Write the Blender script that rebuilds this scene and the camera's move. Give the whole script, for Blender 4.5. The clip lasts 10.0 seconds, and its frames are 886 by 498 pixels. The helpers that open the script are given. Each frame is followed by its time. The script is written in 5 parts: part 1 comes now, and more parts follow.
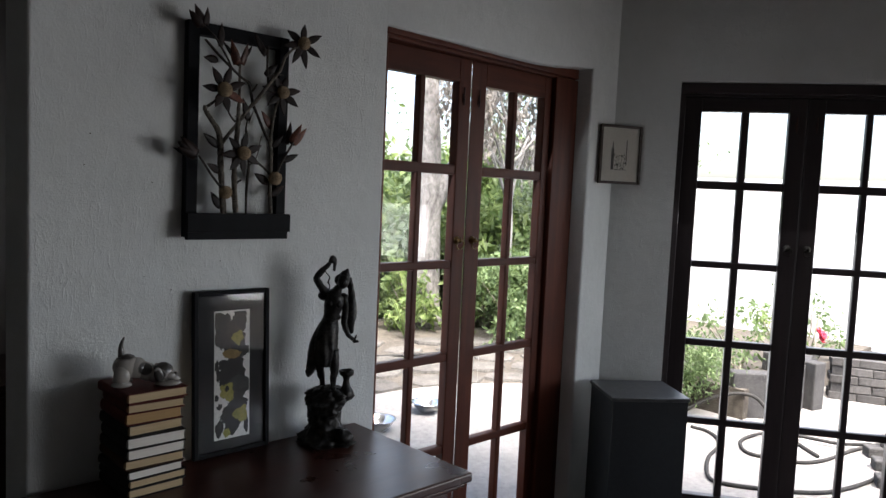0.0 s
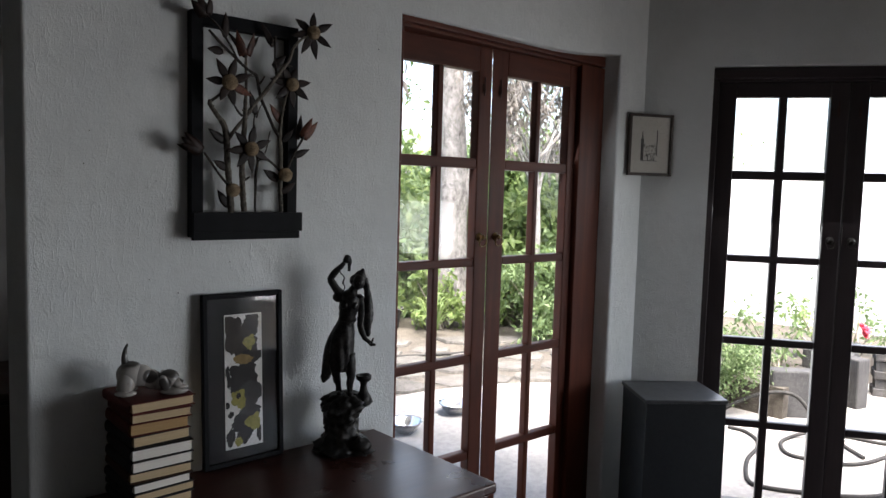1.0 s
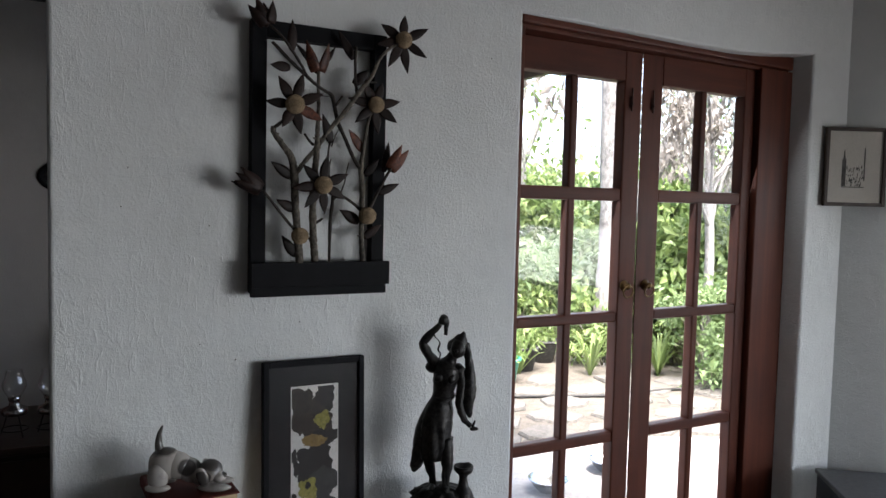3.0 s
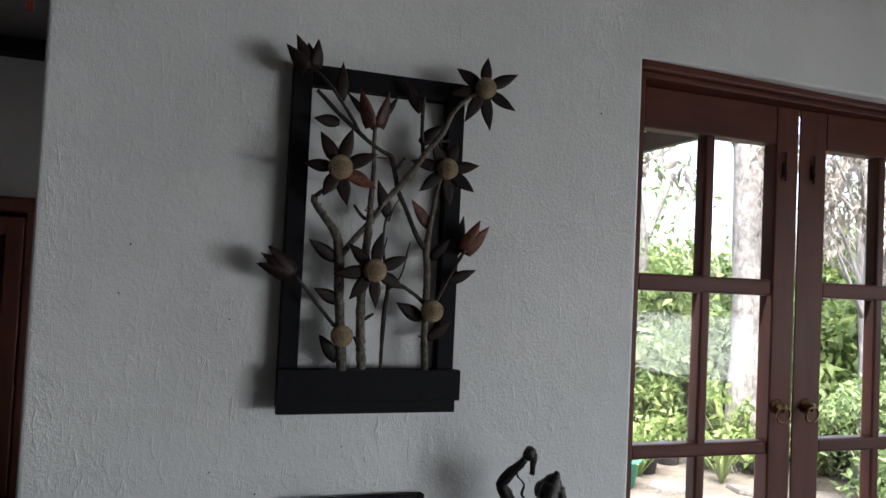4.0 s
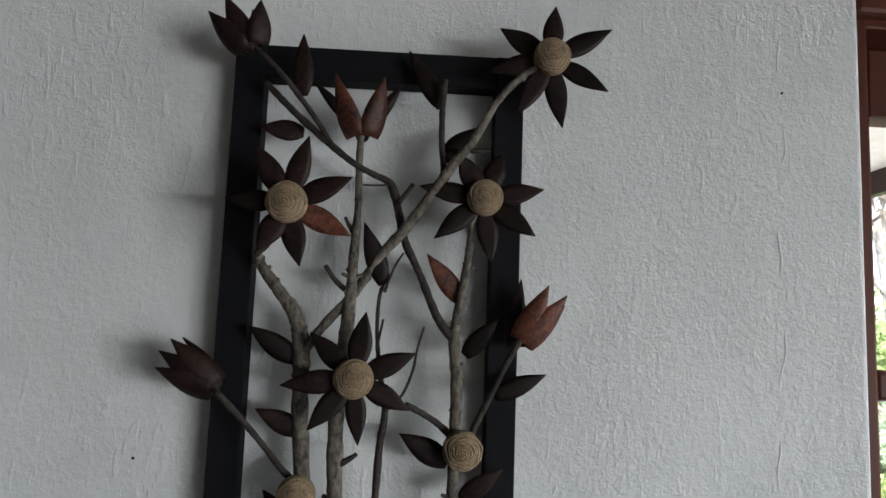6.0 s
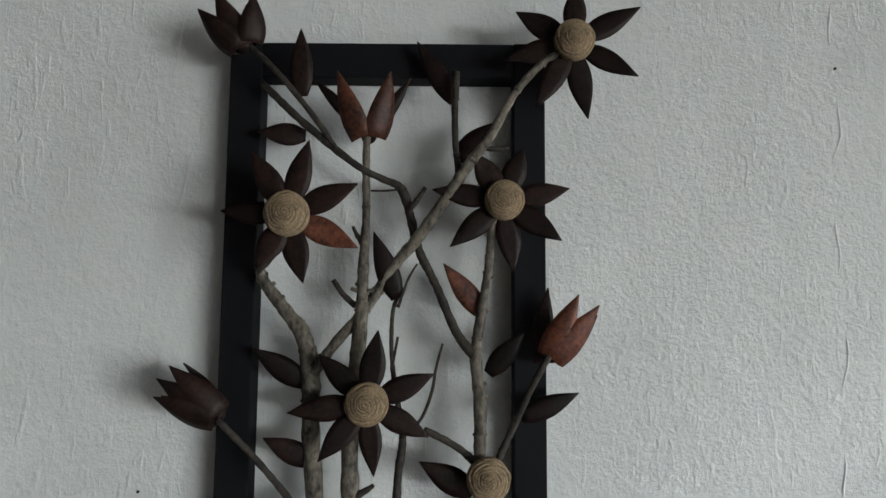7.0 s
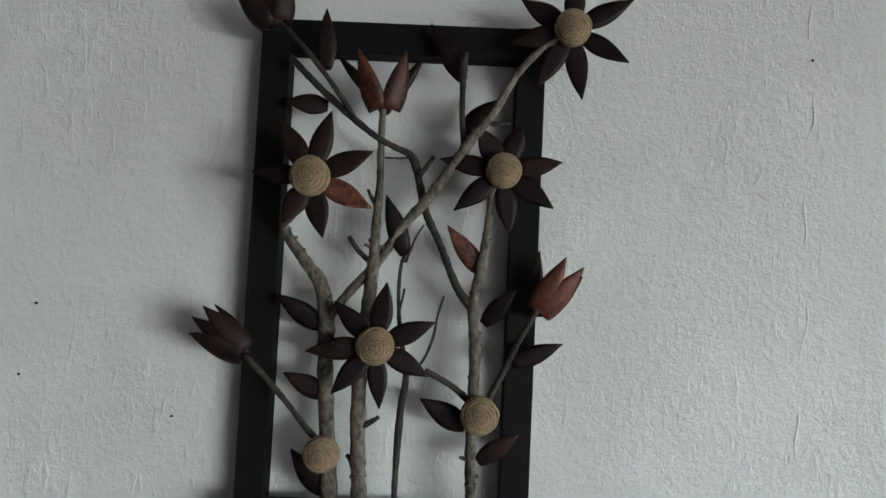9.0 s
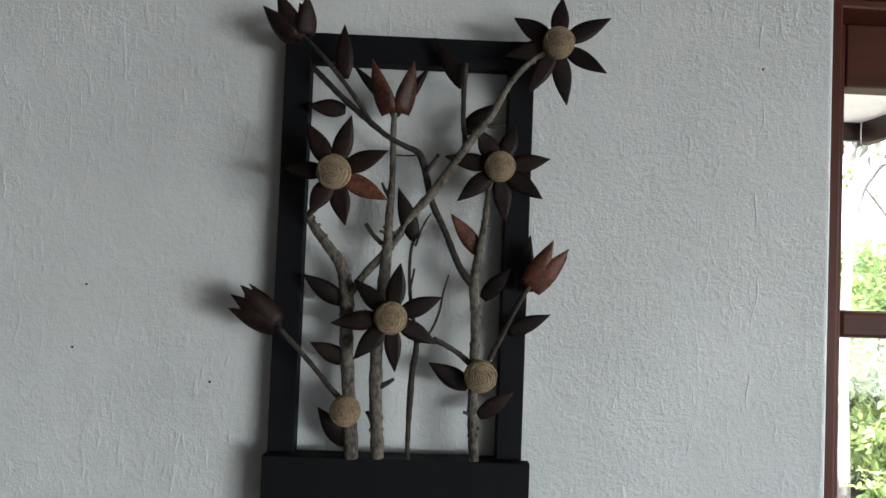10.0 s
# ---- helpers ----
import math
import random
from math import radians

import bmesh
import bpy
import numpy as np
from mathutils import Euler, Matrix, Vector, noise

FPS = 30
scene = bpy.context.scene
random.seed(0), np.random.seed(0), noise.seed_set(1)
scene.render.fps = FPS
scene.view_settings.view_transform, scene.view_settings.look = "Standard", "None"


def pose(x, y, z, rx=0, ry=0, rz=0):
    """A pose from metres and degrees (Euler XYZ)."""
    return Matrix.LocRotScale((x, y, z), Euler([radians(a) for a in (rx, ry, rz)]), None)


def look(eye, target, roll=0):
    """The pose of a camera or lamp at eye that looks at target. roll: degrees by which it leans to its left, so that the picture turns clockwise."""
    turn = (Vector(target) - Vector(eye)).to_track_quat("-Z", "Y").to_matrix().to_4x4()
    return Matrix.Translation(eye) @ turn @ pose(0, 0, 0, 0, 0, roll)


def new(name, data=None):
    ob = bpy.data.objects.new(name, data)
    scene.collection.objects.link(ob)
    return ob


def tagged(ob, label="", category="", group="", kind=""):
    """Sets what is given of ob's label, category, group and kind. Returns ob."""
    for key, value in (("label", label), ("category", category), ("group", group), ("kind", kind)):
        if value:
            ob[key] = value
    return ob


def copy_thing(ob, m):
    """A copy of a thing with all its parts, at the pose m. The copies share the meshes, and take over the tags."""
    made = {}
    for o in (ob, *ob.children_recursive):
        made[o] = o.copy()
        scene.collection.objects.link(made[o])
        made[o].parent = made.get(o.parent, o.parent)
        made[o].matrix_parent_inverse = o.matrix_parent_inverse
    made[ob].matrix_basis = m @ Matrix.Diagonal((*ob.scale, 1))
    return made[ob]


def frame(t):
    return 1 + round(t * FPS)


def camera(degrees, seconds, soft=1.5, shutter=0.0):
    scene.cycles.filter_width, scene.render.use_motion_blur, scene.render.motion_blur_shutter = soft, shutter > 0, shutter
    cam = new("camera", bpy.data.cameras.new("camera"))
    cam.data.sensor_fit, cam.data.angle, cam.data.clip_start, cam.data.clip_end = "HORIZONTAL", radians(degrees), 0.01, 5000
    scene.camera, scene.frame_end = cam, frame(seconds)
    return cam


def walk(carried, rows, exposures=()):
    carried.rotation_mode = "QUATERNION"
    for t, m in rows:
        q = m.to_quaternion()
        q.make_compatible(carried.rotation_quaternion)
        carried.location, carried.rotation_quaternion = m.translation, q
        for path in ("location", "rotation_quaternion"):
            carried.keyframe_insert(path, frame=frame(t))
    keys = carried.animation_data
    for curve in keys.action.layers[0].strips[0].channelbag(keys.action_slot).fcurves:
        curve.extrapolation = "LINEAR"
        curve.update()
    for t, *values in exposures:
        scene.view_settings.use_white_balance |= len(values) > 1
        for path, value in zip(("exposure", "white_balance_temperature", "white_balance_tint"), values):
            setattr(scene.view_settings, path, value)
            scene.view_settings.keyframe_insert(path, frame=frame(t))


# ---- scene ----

cam = camera(61.7, 10.0)
PATH = [
    (0, (-0.956, -2.053, 1.59), (0.423, -0.613, 1.436), 2.6),
    (0.5, (-0.923, -2.025, 1.592), (0.426, -0.558, 1.422), 1.7),
    (1, (-0.851, -1.984, 1.581), (0.47, -0.491, 1.418), 1.6),
    (1.5, (-0.758, -1.94, 1.588), (0.447, -0.352, 1.429), 1.6),
    (2, (-0.646, -1.905, 1.593), (0.467, -0.249, 1.446), 2.3),
    (2.2, (-0.617, -1.856, 1.602), (0.462, -0.182, 1.419), 2.0),
    (3.3, (-0.384, -1.568, 1.644), (0.55, 0.199, 1.58), 1.2),
    (3.5, (-0.349, -1.469, 1.634), (0.586, 0.299, 1.622), 1.0),
    (4, (-0.199, -1.34, 1.671), (0.459, 0.547, 1.744), 2.7),
    (4.5, (-0.07, -1.184, 1.696), (0.456, 0.745, 1.725), 2.4),
    (5, (0.009, -1.03, 1.708), (0.456, 0.908, 1.912), 1.8),
    (5.5, (0.105, -0.926, 1.724), (0.372, 1.042, 1.959), 3.0),
    (5.7, (0.139, -0.882, 1.713), (0.315, 1.095, 1.962), 3.1),
    (7, (0.187, -0.767, 1.744), (0.183, 1.222, 1.958), 0.5),
    (7.5, (0.175, -0.744, 1.744), (0.212, 1.244, 1.955), 0.8),
    (8, (0.17, -0.743, 1.75), (0.207, 1.247, 1.945), 1.5),
    (8.5, (0.181, -0.791, 1.75), (0.167, 1.202, 1.916), 1.4),
    (9, (0.193, -0.854, 1.733), (0.167, 1.142, 1.852), 2.7),
    (9.5, (0.185, -0.912, 1.738), (0.156, 1.086, 1.823), 3.1),
    (10, (0.154, -0.981, 1.729), (0.205, 1.017, 1.8), 2.2),
]
walk(cam, [(t, look(eye, target, roll)) for t, eye, target, roll in PATH],
     exposures=[(0.0, 2.4, 6500, 14), (1.0, 2.6, 6500, 14), (2.2, 2.94, 6480, 14), (3.5, 3.08, 6450, 14), (4.0, 2.92, 6480, 14), (4.5, 3.06, 6450, 15), (5.0, 3.07, 6480, 13), (5.5, 3.35, 6450, 13),
                (7.0, 3.79, 6530, 8), (8.5, 3.81, 6500, 7), (10.0, 3.73, 6430, 9)])

# ---------------------------------------------------------------- light
world = bpy.data.worlds.new("overcast_sky")
scene.world = world
world.use_nodes = True
wn = world.node_tree
sky = wn.nodes.new("ShaderNodeTexSky")
sky.sky_type = "NISHITA"
sky.sun_disc = False
sky.sun_elevation, sky.sun_rotation = radians(68), radians(205)
sky.dust_density, sky.air_density = 4.0, 1.0
wn.links.new(sky.outputs[0], wn.nodes["Background"].inputs[0])
wn.nodes["Background"].inputs[1].default_value = 0.15
sun = new("sun", bpy.data.lights.new("sun", "SUN"))
sun.data.energy, sun.data.angle, sun.data.color = 5.0, radians(40), (1.0, 0.98, 0.94)
SUN_DIR = Vector((math.sin(radians(205)) * math.cos(radians(68)), math.cos(radians(205)) * math.cos(radians(68)), math.sin(radians(68))))
sun.matrix_world = look((8 * SUN_DIR)[:], (0, 0, 0))


def sky_panel(name, m, w, h, power, color=(0.915, 0.965, 0.985)):
    """Area lamp standing in for daylight at one opening; m looks into the room along its -z."""
    ob = new(name, bpy.data.lights.new(name, "AREA"))
    ob.data.shape, ob.data.size, ob.data.size_y = "RECTANGLE", w, h
    ob.data.energy, ob.data.color = power, color
    ob.matrix_world = m
    return ob


# ---------------------------------------------------------------- materials
def node_mat(name, rough=0.6, metal=0.0, spec=0.4):
    m = bpy.data.materials.new(name)
    m.use_nodes = True
    b = m.node_tree.nodes["Principled BSDF"]
    b.inputs["Roughness"].default_value = rough
    b.inputs["Metallic"].default_value = metal
    b.inputs["Specular IOR Level"].default_value = spec
    return m, m.node_tree, b


def add(nt, kind, **inputs):
    n = nt.nodes.new(kind)
    for k, v in inputs.items():
        n.inputs[k].default_value = v
    return n


def coords(nt, scale=(1, 1, 1)):
    tc = nt.nodes.new("ShaderNodeTexCoord")
    mp = nt.nodes.new("ShaderNodeMapping")
    mp.inputs["Scale"].default_value = scale
    nt.links.new(tc.outputs["Object"], mp.inputs[0])
    return mp.outputs[0]


def ramp(nt, fac, stops):
    r = nt.nodes.new("ShaderNodeValToRGB")
    while len(r.color_ramp.elements) < len(stops):
        r.color_ramp.elements.new(0.5)
    for e, (p, c) in zip(r.color_ramp.elements, stops):
        e.position, e.color = p, (*c, 1)
    nt.links.new(fac, r.inputs[0])
    return r.outputs[0]


def bump(nt, b, height, strength, distance, below=None):
    bp = nt.nodes.new("ShaderNodeBump")
    bp.inputs["Strength"].default_value = strength
    bp.inputs["Distance"].default_value = distance
    nt.links.new(height, bp.inputs["Height"])
    if below:
        nt.links.new(below, bp.inputs["Normal"])
    nt.links.new(bp.outputs[0], b.inputs["Normal"])
    return bp.outputs[0]


def mottled(name, dark, light, scale=6.0, rough=0.6, metal=0.0, spec=0.4, grain=60.0, relief=0.2, depth=0.002, stretch=(1, 1, 1), per_object=0.0):
    """Two scales of variation in colour, a fine relief and a little unevenness of gloss."""
    m, nt, b = node_mat(name, rough, metal, spec)
    co = coords(nt, stretch)
    big = add(nt, "ShaderNodeTexNoise", Scale=scale, Detail=4.0, Roughness=0.6)
    fine = add(nt, "ShaderNodeTexNoise", Scale=grain, Detail=5.0, Roughness=0.65)
    nt.links.new(co, big.inputs[0]), nt.links.new(co, fine.inputs[0])
    mix = nt.nodes.new("ShaderNodeMath")
    mix.operation = "MULTIPLY_ADD"
    mix.inputs[1].default_value = 0.55
    nt.links.new(fine.outputs[0], mix.inputs[0])
    half = nt.nodes.new("ShaderNodeMath")
    half.operation, half.inputs[1].default_value = "MULTIPLY", 0.45
    nt.links.new(big.outputs[0], half.inputs[0])
    nt.links.new(half.outputs[0], mix.inputs[2])
    col = ramp(nt, mix.outputs[0], [(0.38, dark), (0.62, light)])
    if per_object:
        info = nt.nodes.new("ShaderNodeObjectInfo")
        hsv = nt.nodes.new("ShaderNodeHueSaturation")
        rng = nt.nodes.new("ShaderNodeMapRange")
        rng.inputs[3].default_value, rng.inputs[4].default_value = 1 - per_object, 1 + per_object
        nt.links.new(info.outputs["Random"], rng.inputs[0])
        nt.links.new(rng.outputs[0], hsv.inputs["Value"])
        nt.links.new(col, hsv.inputs["Color"])
        col = hsv.outputs[0]
    nt.links.new(col, b.inputs["Base Color"])
    rr = nt.nodes.new("ShaderNodeMapRange")
    rr.inputs[3].default_value, rr.inputs[4].default_value = max(0.02, rough - 0.12), min(1.0, rough + 0.12)
    nt.links.new(big.outputs[0], rr.inputs[0])
    nt.links.new(rr.outputs[0], b.inputs["Roughness"])
    if relief:
        bump(nt, b, fine.outputs[0], relief, depth)
    return m


def plaster(name, base, relief=1.0):
    """Hand-trowelled lime plaster: broad swells, a crumbly stipple and, lower down, short trowel strokes."""
    m, nt, b = node_mat(name, 0.85, 0, 0.25)
    co = coords(nt)

    def field(scale, detail, rough, stretch=None, warp=0.0):
        n = add(nt, "ShaderNodeTexNoise", Scale=scale, Detail=detail, Roughness=rough, Distortion=warp)
        nt.links.new(coords(nt, stretch) if stretch else co, n.inputs[0])
        return n.outputs[0]

    def span(value, a, b_, lo, hi):
        r = nt.nodes.new("ShaderNodeMapRange")
        for k, v in enumerate((a, b_, lo, hi)):
            r.inputs[k + 1].default_value = v
        nt.links.new(value, r.inputs[0])
        return r.outputs[0]

    def both(a, b_, how="MULTIPLY"):
        q = nt.nodes.new("ShaderNodeMath")
        q.operation = how
        nt.links.new(a, q.inputs[0]), nt.links.new(b_, q.inputs[1])
        return q.outputs[0]

    sx = nt.nodes.new("ShaderNodeSeparateXYZ")
    nt.links.new(co, sx.inputs[0])
    lo = tuple(c * 0.88 for c in base)
    nt.links.new(ramp(nt, field(2.2, 6.0, 0.65), [(0.3, lo), (0.62, base)]), b.inputs["Base Color"])
    # coarser towards the door, smoother towards the free edge
    coarse = both(span(sx.outputs[0], 0.1, 0.45, 0.55, 1.0), span(field(3.0, 3.0, 0.5), 0.35, 0.65, 0.65, 1.15))
    strokes = both(span(sx.outputs[2], 1.15, 1.7, 0.5, 0.36), span(field(2.4, 2.0, 0.5), 0.4, 0.6, 0.35, 1.2))
    n1 = bump(nt, b, field(3.5, 3.0, 0.5), 0.5 * relief, 0.035)
    n2 = bump(nt, b, field(26.0, 2.0, 0.5), 0.3 * relief, 0.006, n1)
    stipple = both(span(field(125.0, 5.0, 0.62), 0.3, 0.7, 0.0, 1.0), span(field(300.0, 2.0, 0.5), 0.3, 0.7, 0.0, 0.3), "ADD")
    n3 = bump(nt, b, both(stipple, coarse), 0.8 * relief, 0.0017, n2)
    stroke = span(field(1.0, 3.0, 0.5, (85, 85, 24), 1.1), 0.56, 0.72, 0.0, 1.0)
    bump(nt, b, both(stroke, strokes), 0.75 * relief, 0.0025, n3)
    return m


def wood(name, dark, light, rough=0.45, along=2, grain=1.0, spec=0.4):
    m, nt, b = node_mat(name, rough, 0, spec)
    sc = [26.0 * grain] * 3
    sc[along] = 1.6 * grain
    co = coords(nt, sc)
    n = add(nt, "ShaderNodeTexNoise", Scale=1.0, Detail=6.0, Roughness=0.65, Distortion=0.5)
    nt.links.new(co, n.inputs[0])
    co2 = coords(nt)
    w = add(nt, "ShaderNodeTexNoise", Scale=5.0, Detail=4.0, Roughness=0.6)
    nt.links.new(co2, w.inputs[0])
    mx = nt.nodes.new("ShaderNodeMath")
    mx.operation, mx.inputs[1].default_value = "MULTIPLY_ADD", 0.6
    hv = nt.nodes.new("ShaderNodeMath")
    hv.operation, hv.inputs[1].default_value = "MULTIPLY", 0.4
    nt.links.new(n.outputs[0], mx.inputs[0]), nt.links.new(w.outputs[0], hv.inputs[0]), nt.links.new(hv.outputs[0], mx.inputs[2])
    nt.links.new(ramp(nt, mx.outputs[0], [(0.3, dark), (0.7, light)]), b.inputs["Base Color"])
    rr = nt.nodes.new("ShaderNodeMapRange")
    rr.inputs[3].default_value, rr.inputs[4].default_value = max(0.05, rough - 0.13), rough + 0.15
    nt.links.new(w.outputs[0], rr.inputs[0]), nt.links.new(rr.outputs[0], b.inputs["Roughness"])
    bump(nt, b, n.outputs[0], 0.25, 0.0015)
    return m


def clear_glass(name, rough=0.03, least=0.014, most=0.4):
    m, nt, b = node_mat(name, rough, 0, 0.5)
    out = nt.nodes["Material Output"]
    tr = nt.nodes.new("ShaderNodeBsdfTransparent")
    gl = nt.nodes.new("ShaderNodeBsdfGlossy")
    gl.inputs["Roughness"].default_value = rough
    lw = nt.nodes.new("ShaderNodeLayerWeight")
    lw.inputs[0].default_value = 0.5
    pw5 = nt.nodes.new("ShaderNodeMath")
    pw5.operation, pw5.inputs[1].default_value = "POWER", 5.0
    ma = nt.nodes.new("ShaderNodeMath")
    ma.operation, ma.inputs[1].default_value, ma.inputs[2].default_value = "MULTIPLY_ADD", most, least
    mx = nt.nodes.new("ShaderNodeMixShader")
    nt.links.new(lw.outputs["Facing"], pw5.inputs[0]), nt.links.new(pw5.outputs[0], ma.inputs[0])
    nt.links.new(ma.outputs[0], mx.inputs[0]), nt.links.new(tr.outputs[0], mx.inputs[1]), nt.links.new(gl.outputs[0], mx.inputs[2])
    nt.links.new(mx.outputs[0], out.inputs[0])
    return m


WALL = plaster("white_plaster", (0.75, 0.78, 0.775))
# Unseen walls, coloured darker than the white ones to hold down bounced light.
WALL_LOW_BOUNCE = plaster("low_bounce_plaster", (0.2, 0.19, 0.18), 0.4)
# The back room's dimness is put into this grey.
WALL_BACK = plaster("dimmed_back_plaster", (0.4, 0.385, 0.37), 0.4)
# Unseen ceiling, kept dark so that it sends little light back.
CEILING_WOOD = wood("low_bounce_ceiling_boards", (0.035, 0.024, 0.017), (0.08, 0.055, 0.04), 0.6, along=0)
DOOR_WOOD = wood("red_brown_door_wood", (0.042, 0.009, 0.0045), (0.115, 0.028, 0.0125), 0.5, spec=0.22)
DOOR_WOOD_H = wood("red_brown_rail_wood", (0.042, 0.009, 0.0045), (0.115, 0.028, 0.0125), 0.5, along=0, spec=0.22)
# Second door's wood: flare is mixed into its brown as blue-black.
DOOR_FLARED = wood("flare_tinted_door_wood", (0.018, 0.013, 0.014), (0.042, 0.031, 0.032), 0.45)
DOOR_FLARED_H = wood("flare_tinted_rail_wood", (0.018, 0.013, 0.014), (0.042, 0.031, 0.032), 0.45, along=0)
GLASS = clear_glass("window_glass")
LAMP_GLASS = clear_glass("lamp_glass", 0.03, 0.06, 0.8)
PICTURE_GLASS = clear_glass("picture_glass", 0.03, 0.018, 0.4)
IRON = mottled("dark_iron", (0.015, 0.013, 0.012), (0.04, 0.035, 0.03), 30, 0.5, 0.8)
BOLT = mottled("rusted_bolt", (0.025, 0.01, 0.007), (0.06, 0.024, 0.016), 30, 0.6, 0.2)
BRASS = mottled("aged_brass", (0.09, 0.055, 0.025), (0.22, 0.14, 0.06), 30, 0.4, 1.0)
BLACK_WOOD = wood("black_painted_wood", (0.0045, 0.005, 0.006), (0.0095, 0.01, 0.0122), 0.72, along=2, spec=0.15)
TABLE_WOOD = wood("dark_polished_wood", (0.025, 0.008, 0.006), (0.07, 0.022, 0.015), 0.3, along=0)
# Floor out of view, its red darkened to cut the bounced light.
FLOOR_MAT = mottled("darkened_red_oxide_floor", (0.035, 0.022, 0.018), (0.07, 0.046, 0.038), 2.0, 0.35)
BOX_MAT = mottled("dark_blue_black_paint", (0.0055, 0.0075, 0.0095), (0.0105, 0.0135, 0.0165), 9, 0.45)
CONCRETE = mottled("pale_concrete", (0.165, 0.154, 0.14), (0.25, 0.236, 0.216), 1.6, 0.9, grain=24)

# The pedestal's top board is a lighter grey than its body.
BOX_TOP = mottled("box_top_grey", (0.03, 0.032, 0.034), (0.065, 0.067, 0.07), 14, 0.4)
BRONZE = mottled("dark_bronze", (0.009, 0.009, 0.0095), (0.04, 0.038, 0.036), 30, 0.45, 0.6, 0.5, 120, 0.3, 0.002)
MAT_GREY = mottled("dark_grey_board", (0.006, 0.006, 0.0075), (0.011, 0.011, 0.013), 4, 0.8, grain=400)
DARK_FRAME = wood("dark_brown_frame", (0.02, 0.012, 0.008), (0.05, 0.03, 0.02), 0.5, along=2)
PAPER = mottled("aged_paper", (0.5, 0.48, 0.43), (0.6, 0.58, 0.53), 5, 0.9, grain=200, relief=0.05)
INK = mottled("grey_ink", (0.05, 0.048, 0.045), (0.12, 0.115, 0.11), 40, 0.9)
BARK = mottled("dry_branch_bark", (0.016, 0.0135, 0.011), (0.215, 0.19, 0.153), 45, 0.8, grain=190, relief=0.5, depth=0.0012, stretch=(1, 1, 0.6))
BARK_THIN = mottled("dark_twig_bark", (0.012, 0.01, 0.0085), (0.055, 0.045, 0.036), 40, 0.8, grain=160, relief=0.6, depth=0.0012)
BARK_PALE = mottled("pale_stem_bark", (0.14, 0.12, 0.09), (0.3, 0.27, 0.22), 12, 0.9, grain=60, relief=0.5)
BARK_TRUNK = mottled("pale_tree_bark", (0.075, 0.07, 0.062), (0.26, 0.245, 0.225), 3, 0.9, grain=22, relief=0.8, depth=0.02, stretch=(1, 1, 0.6))
SHELL = mottled("dark_coconut_shell", (0.0035, 0.0023, 0.002), (0.022, 0.0108, 0.0082), 34, 0.5, 0, 0.2, 240, 0.4, 0.0006, per_object=0.5)
SHELL_WARM = mottled("red_brown_coconut_shell", (0.016, 0.0065, 0.005), (0.145, 0.047, 0.025), 36, 0.52, 0, 0.35, 220, 0.45, 0.0007, per_object=0.35)
TWINE = mottled("tan_twine", (0.14, 0.1, 0.06), (0.32, 0.24, 0.148), 60, 0.9, grain=500, relief=0.6, depth=0.0008)
DARK_FURN = wood("dark_furniture_wood", (0.012, 0.006, 0.004), (0.035, 0.016, 0.011), 0.4, along=0)
CAB_WOOD = wood("red_brown_cabinet_wood", (0.05, 0.016, 0.01), (0.12, 0.04, 0.024), 0.4, along=2)
RED = mottled("glossy_red", (0.36, 0.012, 0.01), (0.46, 0.02, 0.015), 4, 0.25, relief=0.0)
STONE = mottled("dusty_flagstone", (0.036, 0.033, 0.028), (0.098, 0.09, 0.078), 5, 0.9, grain=40, relief=0.5, depth=0.006, per_object=0.15)
STEEL = mottled("brushed_steel", (0.5, 0.5, 0.5), (0.68, 0.68, 0.68), 8, 0.25, 1.0, 0.5, 200, 0.05)
CONCRETE_DARK = mottled("stained_render", (0.016, 0.016, 0.016), (0.06, 0.058, 0.056), 5, 0.95, grain=45, relief=0.5, depth=0.006)
EARTH = mottled("dry_earth", (0.03, 0.025, 0.019), (0.085, 0.073, 0.057), 1.2, 0.95, grain=16, relief=0.6, depth=0.02)
HOSE = mottled("faded_rubber", (0.014, 0.0135, 0.0125), (0.036, 0.034, 0.031), 12, 0.75, spec=0.2)
BRICK = mottled("weathered_brick", (0.025, 0.024, 0.023), (0.08, 0.076, 0.072), 10, 0.95, grain=60, relief=0.6, depth=0.005, per_object=0.2)
ROSE = mottled("rose_petal", (0.5, 0.02, 0.05), (0.68, 0.06, 0.1), 20, 0.6)
WHITEWASH = mottled("whitewash", (0.68, 0.68, 0.66), (0.82, 0.82, 0.8), 2, 0.9, grain=20)
GREEN_PLASTIC = mottled("green_plastic", (0.03, 0.22, 0.15), (0.05, 0.3, 0.2), 4, 0.5, relief=0.02)


def leaf_mat(name, dark, light):
    """Leaf blades that also let some light through."""
    m, nt, b = node_mat(name, 0.5, 0, 0.4)
    geo = nt.nodes.new("ShaderNodeNewGeometry")
    col = ramp(nt, geo.outputs["Random Per Island"], [(0.0, dark), (1.0, light)])
    nt.links.new(col, b.inputs["Base Color"])
    tr = nt.nodes.new("ShaderNodeBsdfTranslucent")
    nt.links.new(col, tr.inputs[0])
    mx = nt.nodes.new("ShaderNodeMixShader")
    mx.inputs[0].default_value = 0.5
    nt.links.new(b.outputs[0], mx.inputs[1]), nt.links.new(tr.outputs[0], mx.inputs[2])
    nt.links.new(mx.outputs[0], nt.nodes["Material Output"].inputs[0])
    return m


LEAF_DARK = leaf_mat("dark_green_leaves", (0.07, 0.115, 0.05), (0.13, 0.19, 0.085))
LEAF_MID = leaf_mat("mid_green_leaves", (0.085, 0.13, 0.052), (0.165, 0.23, 0.095))
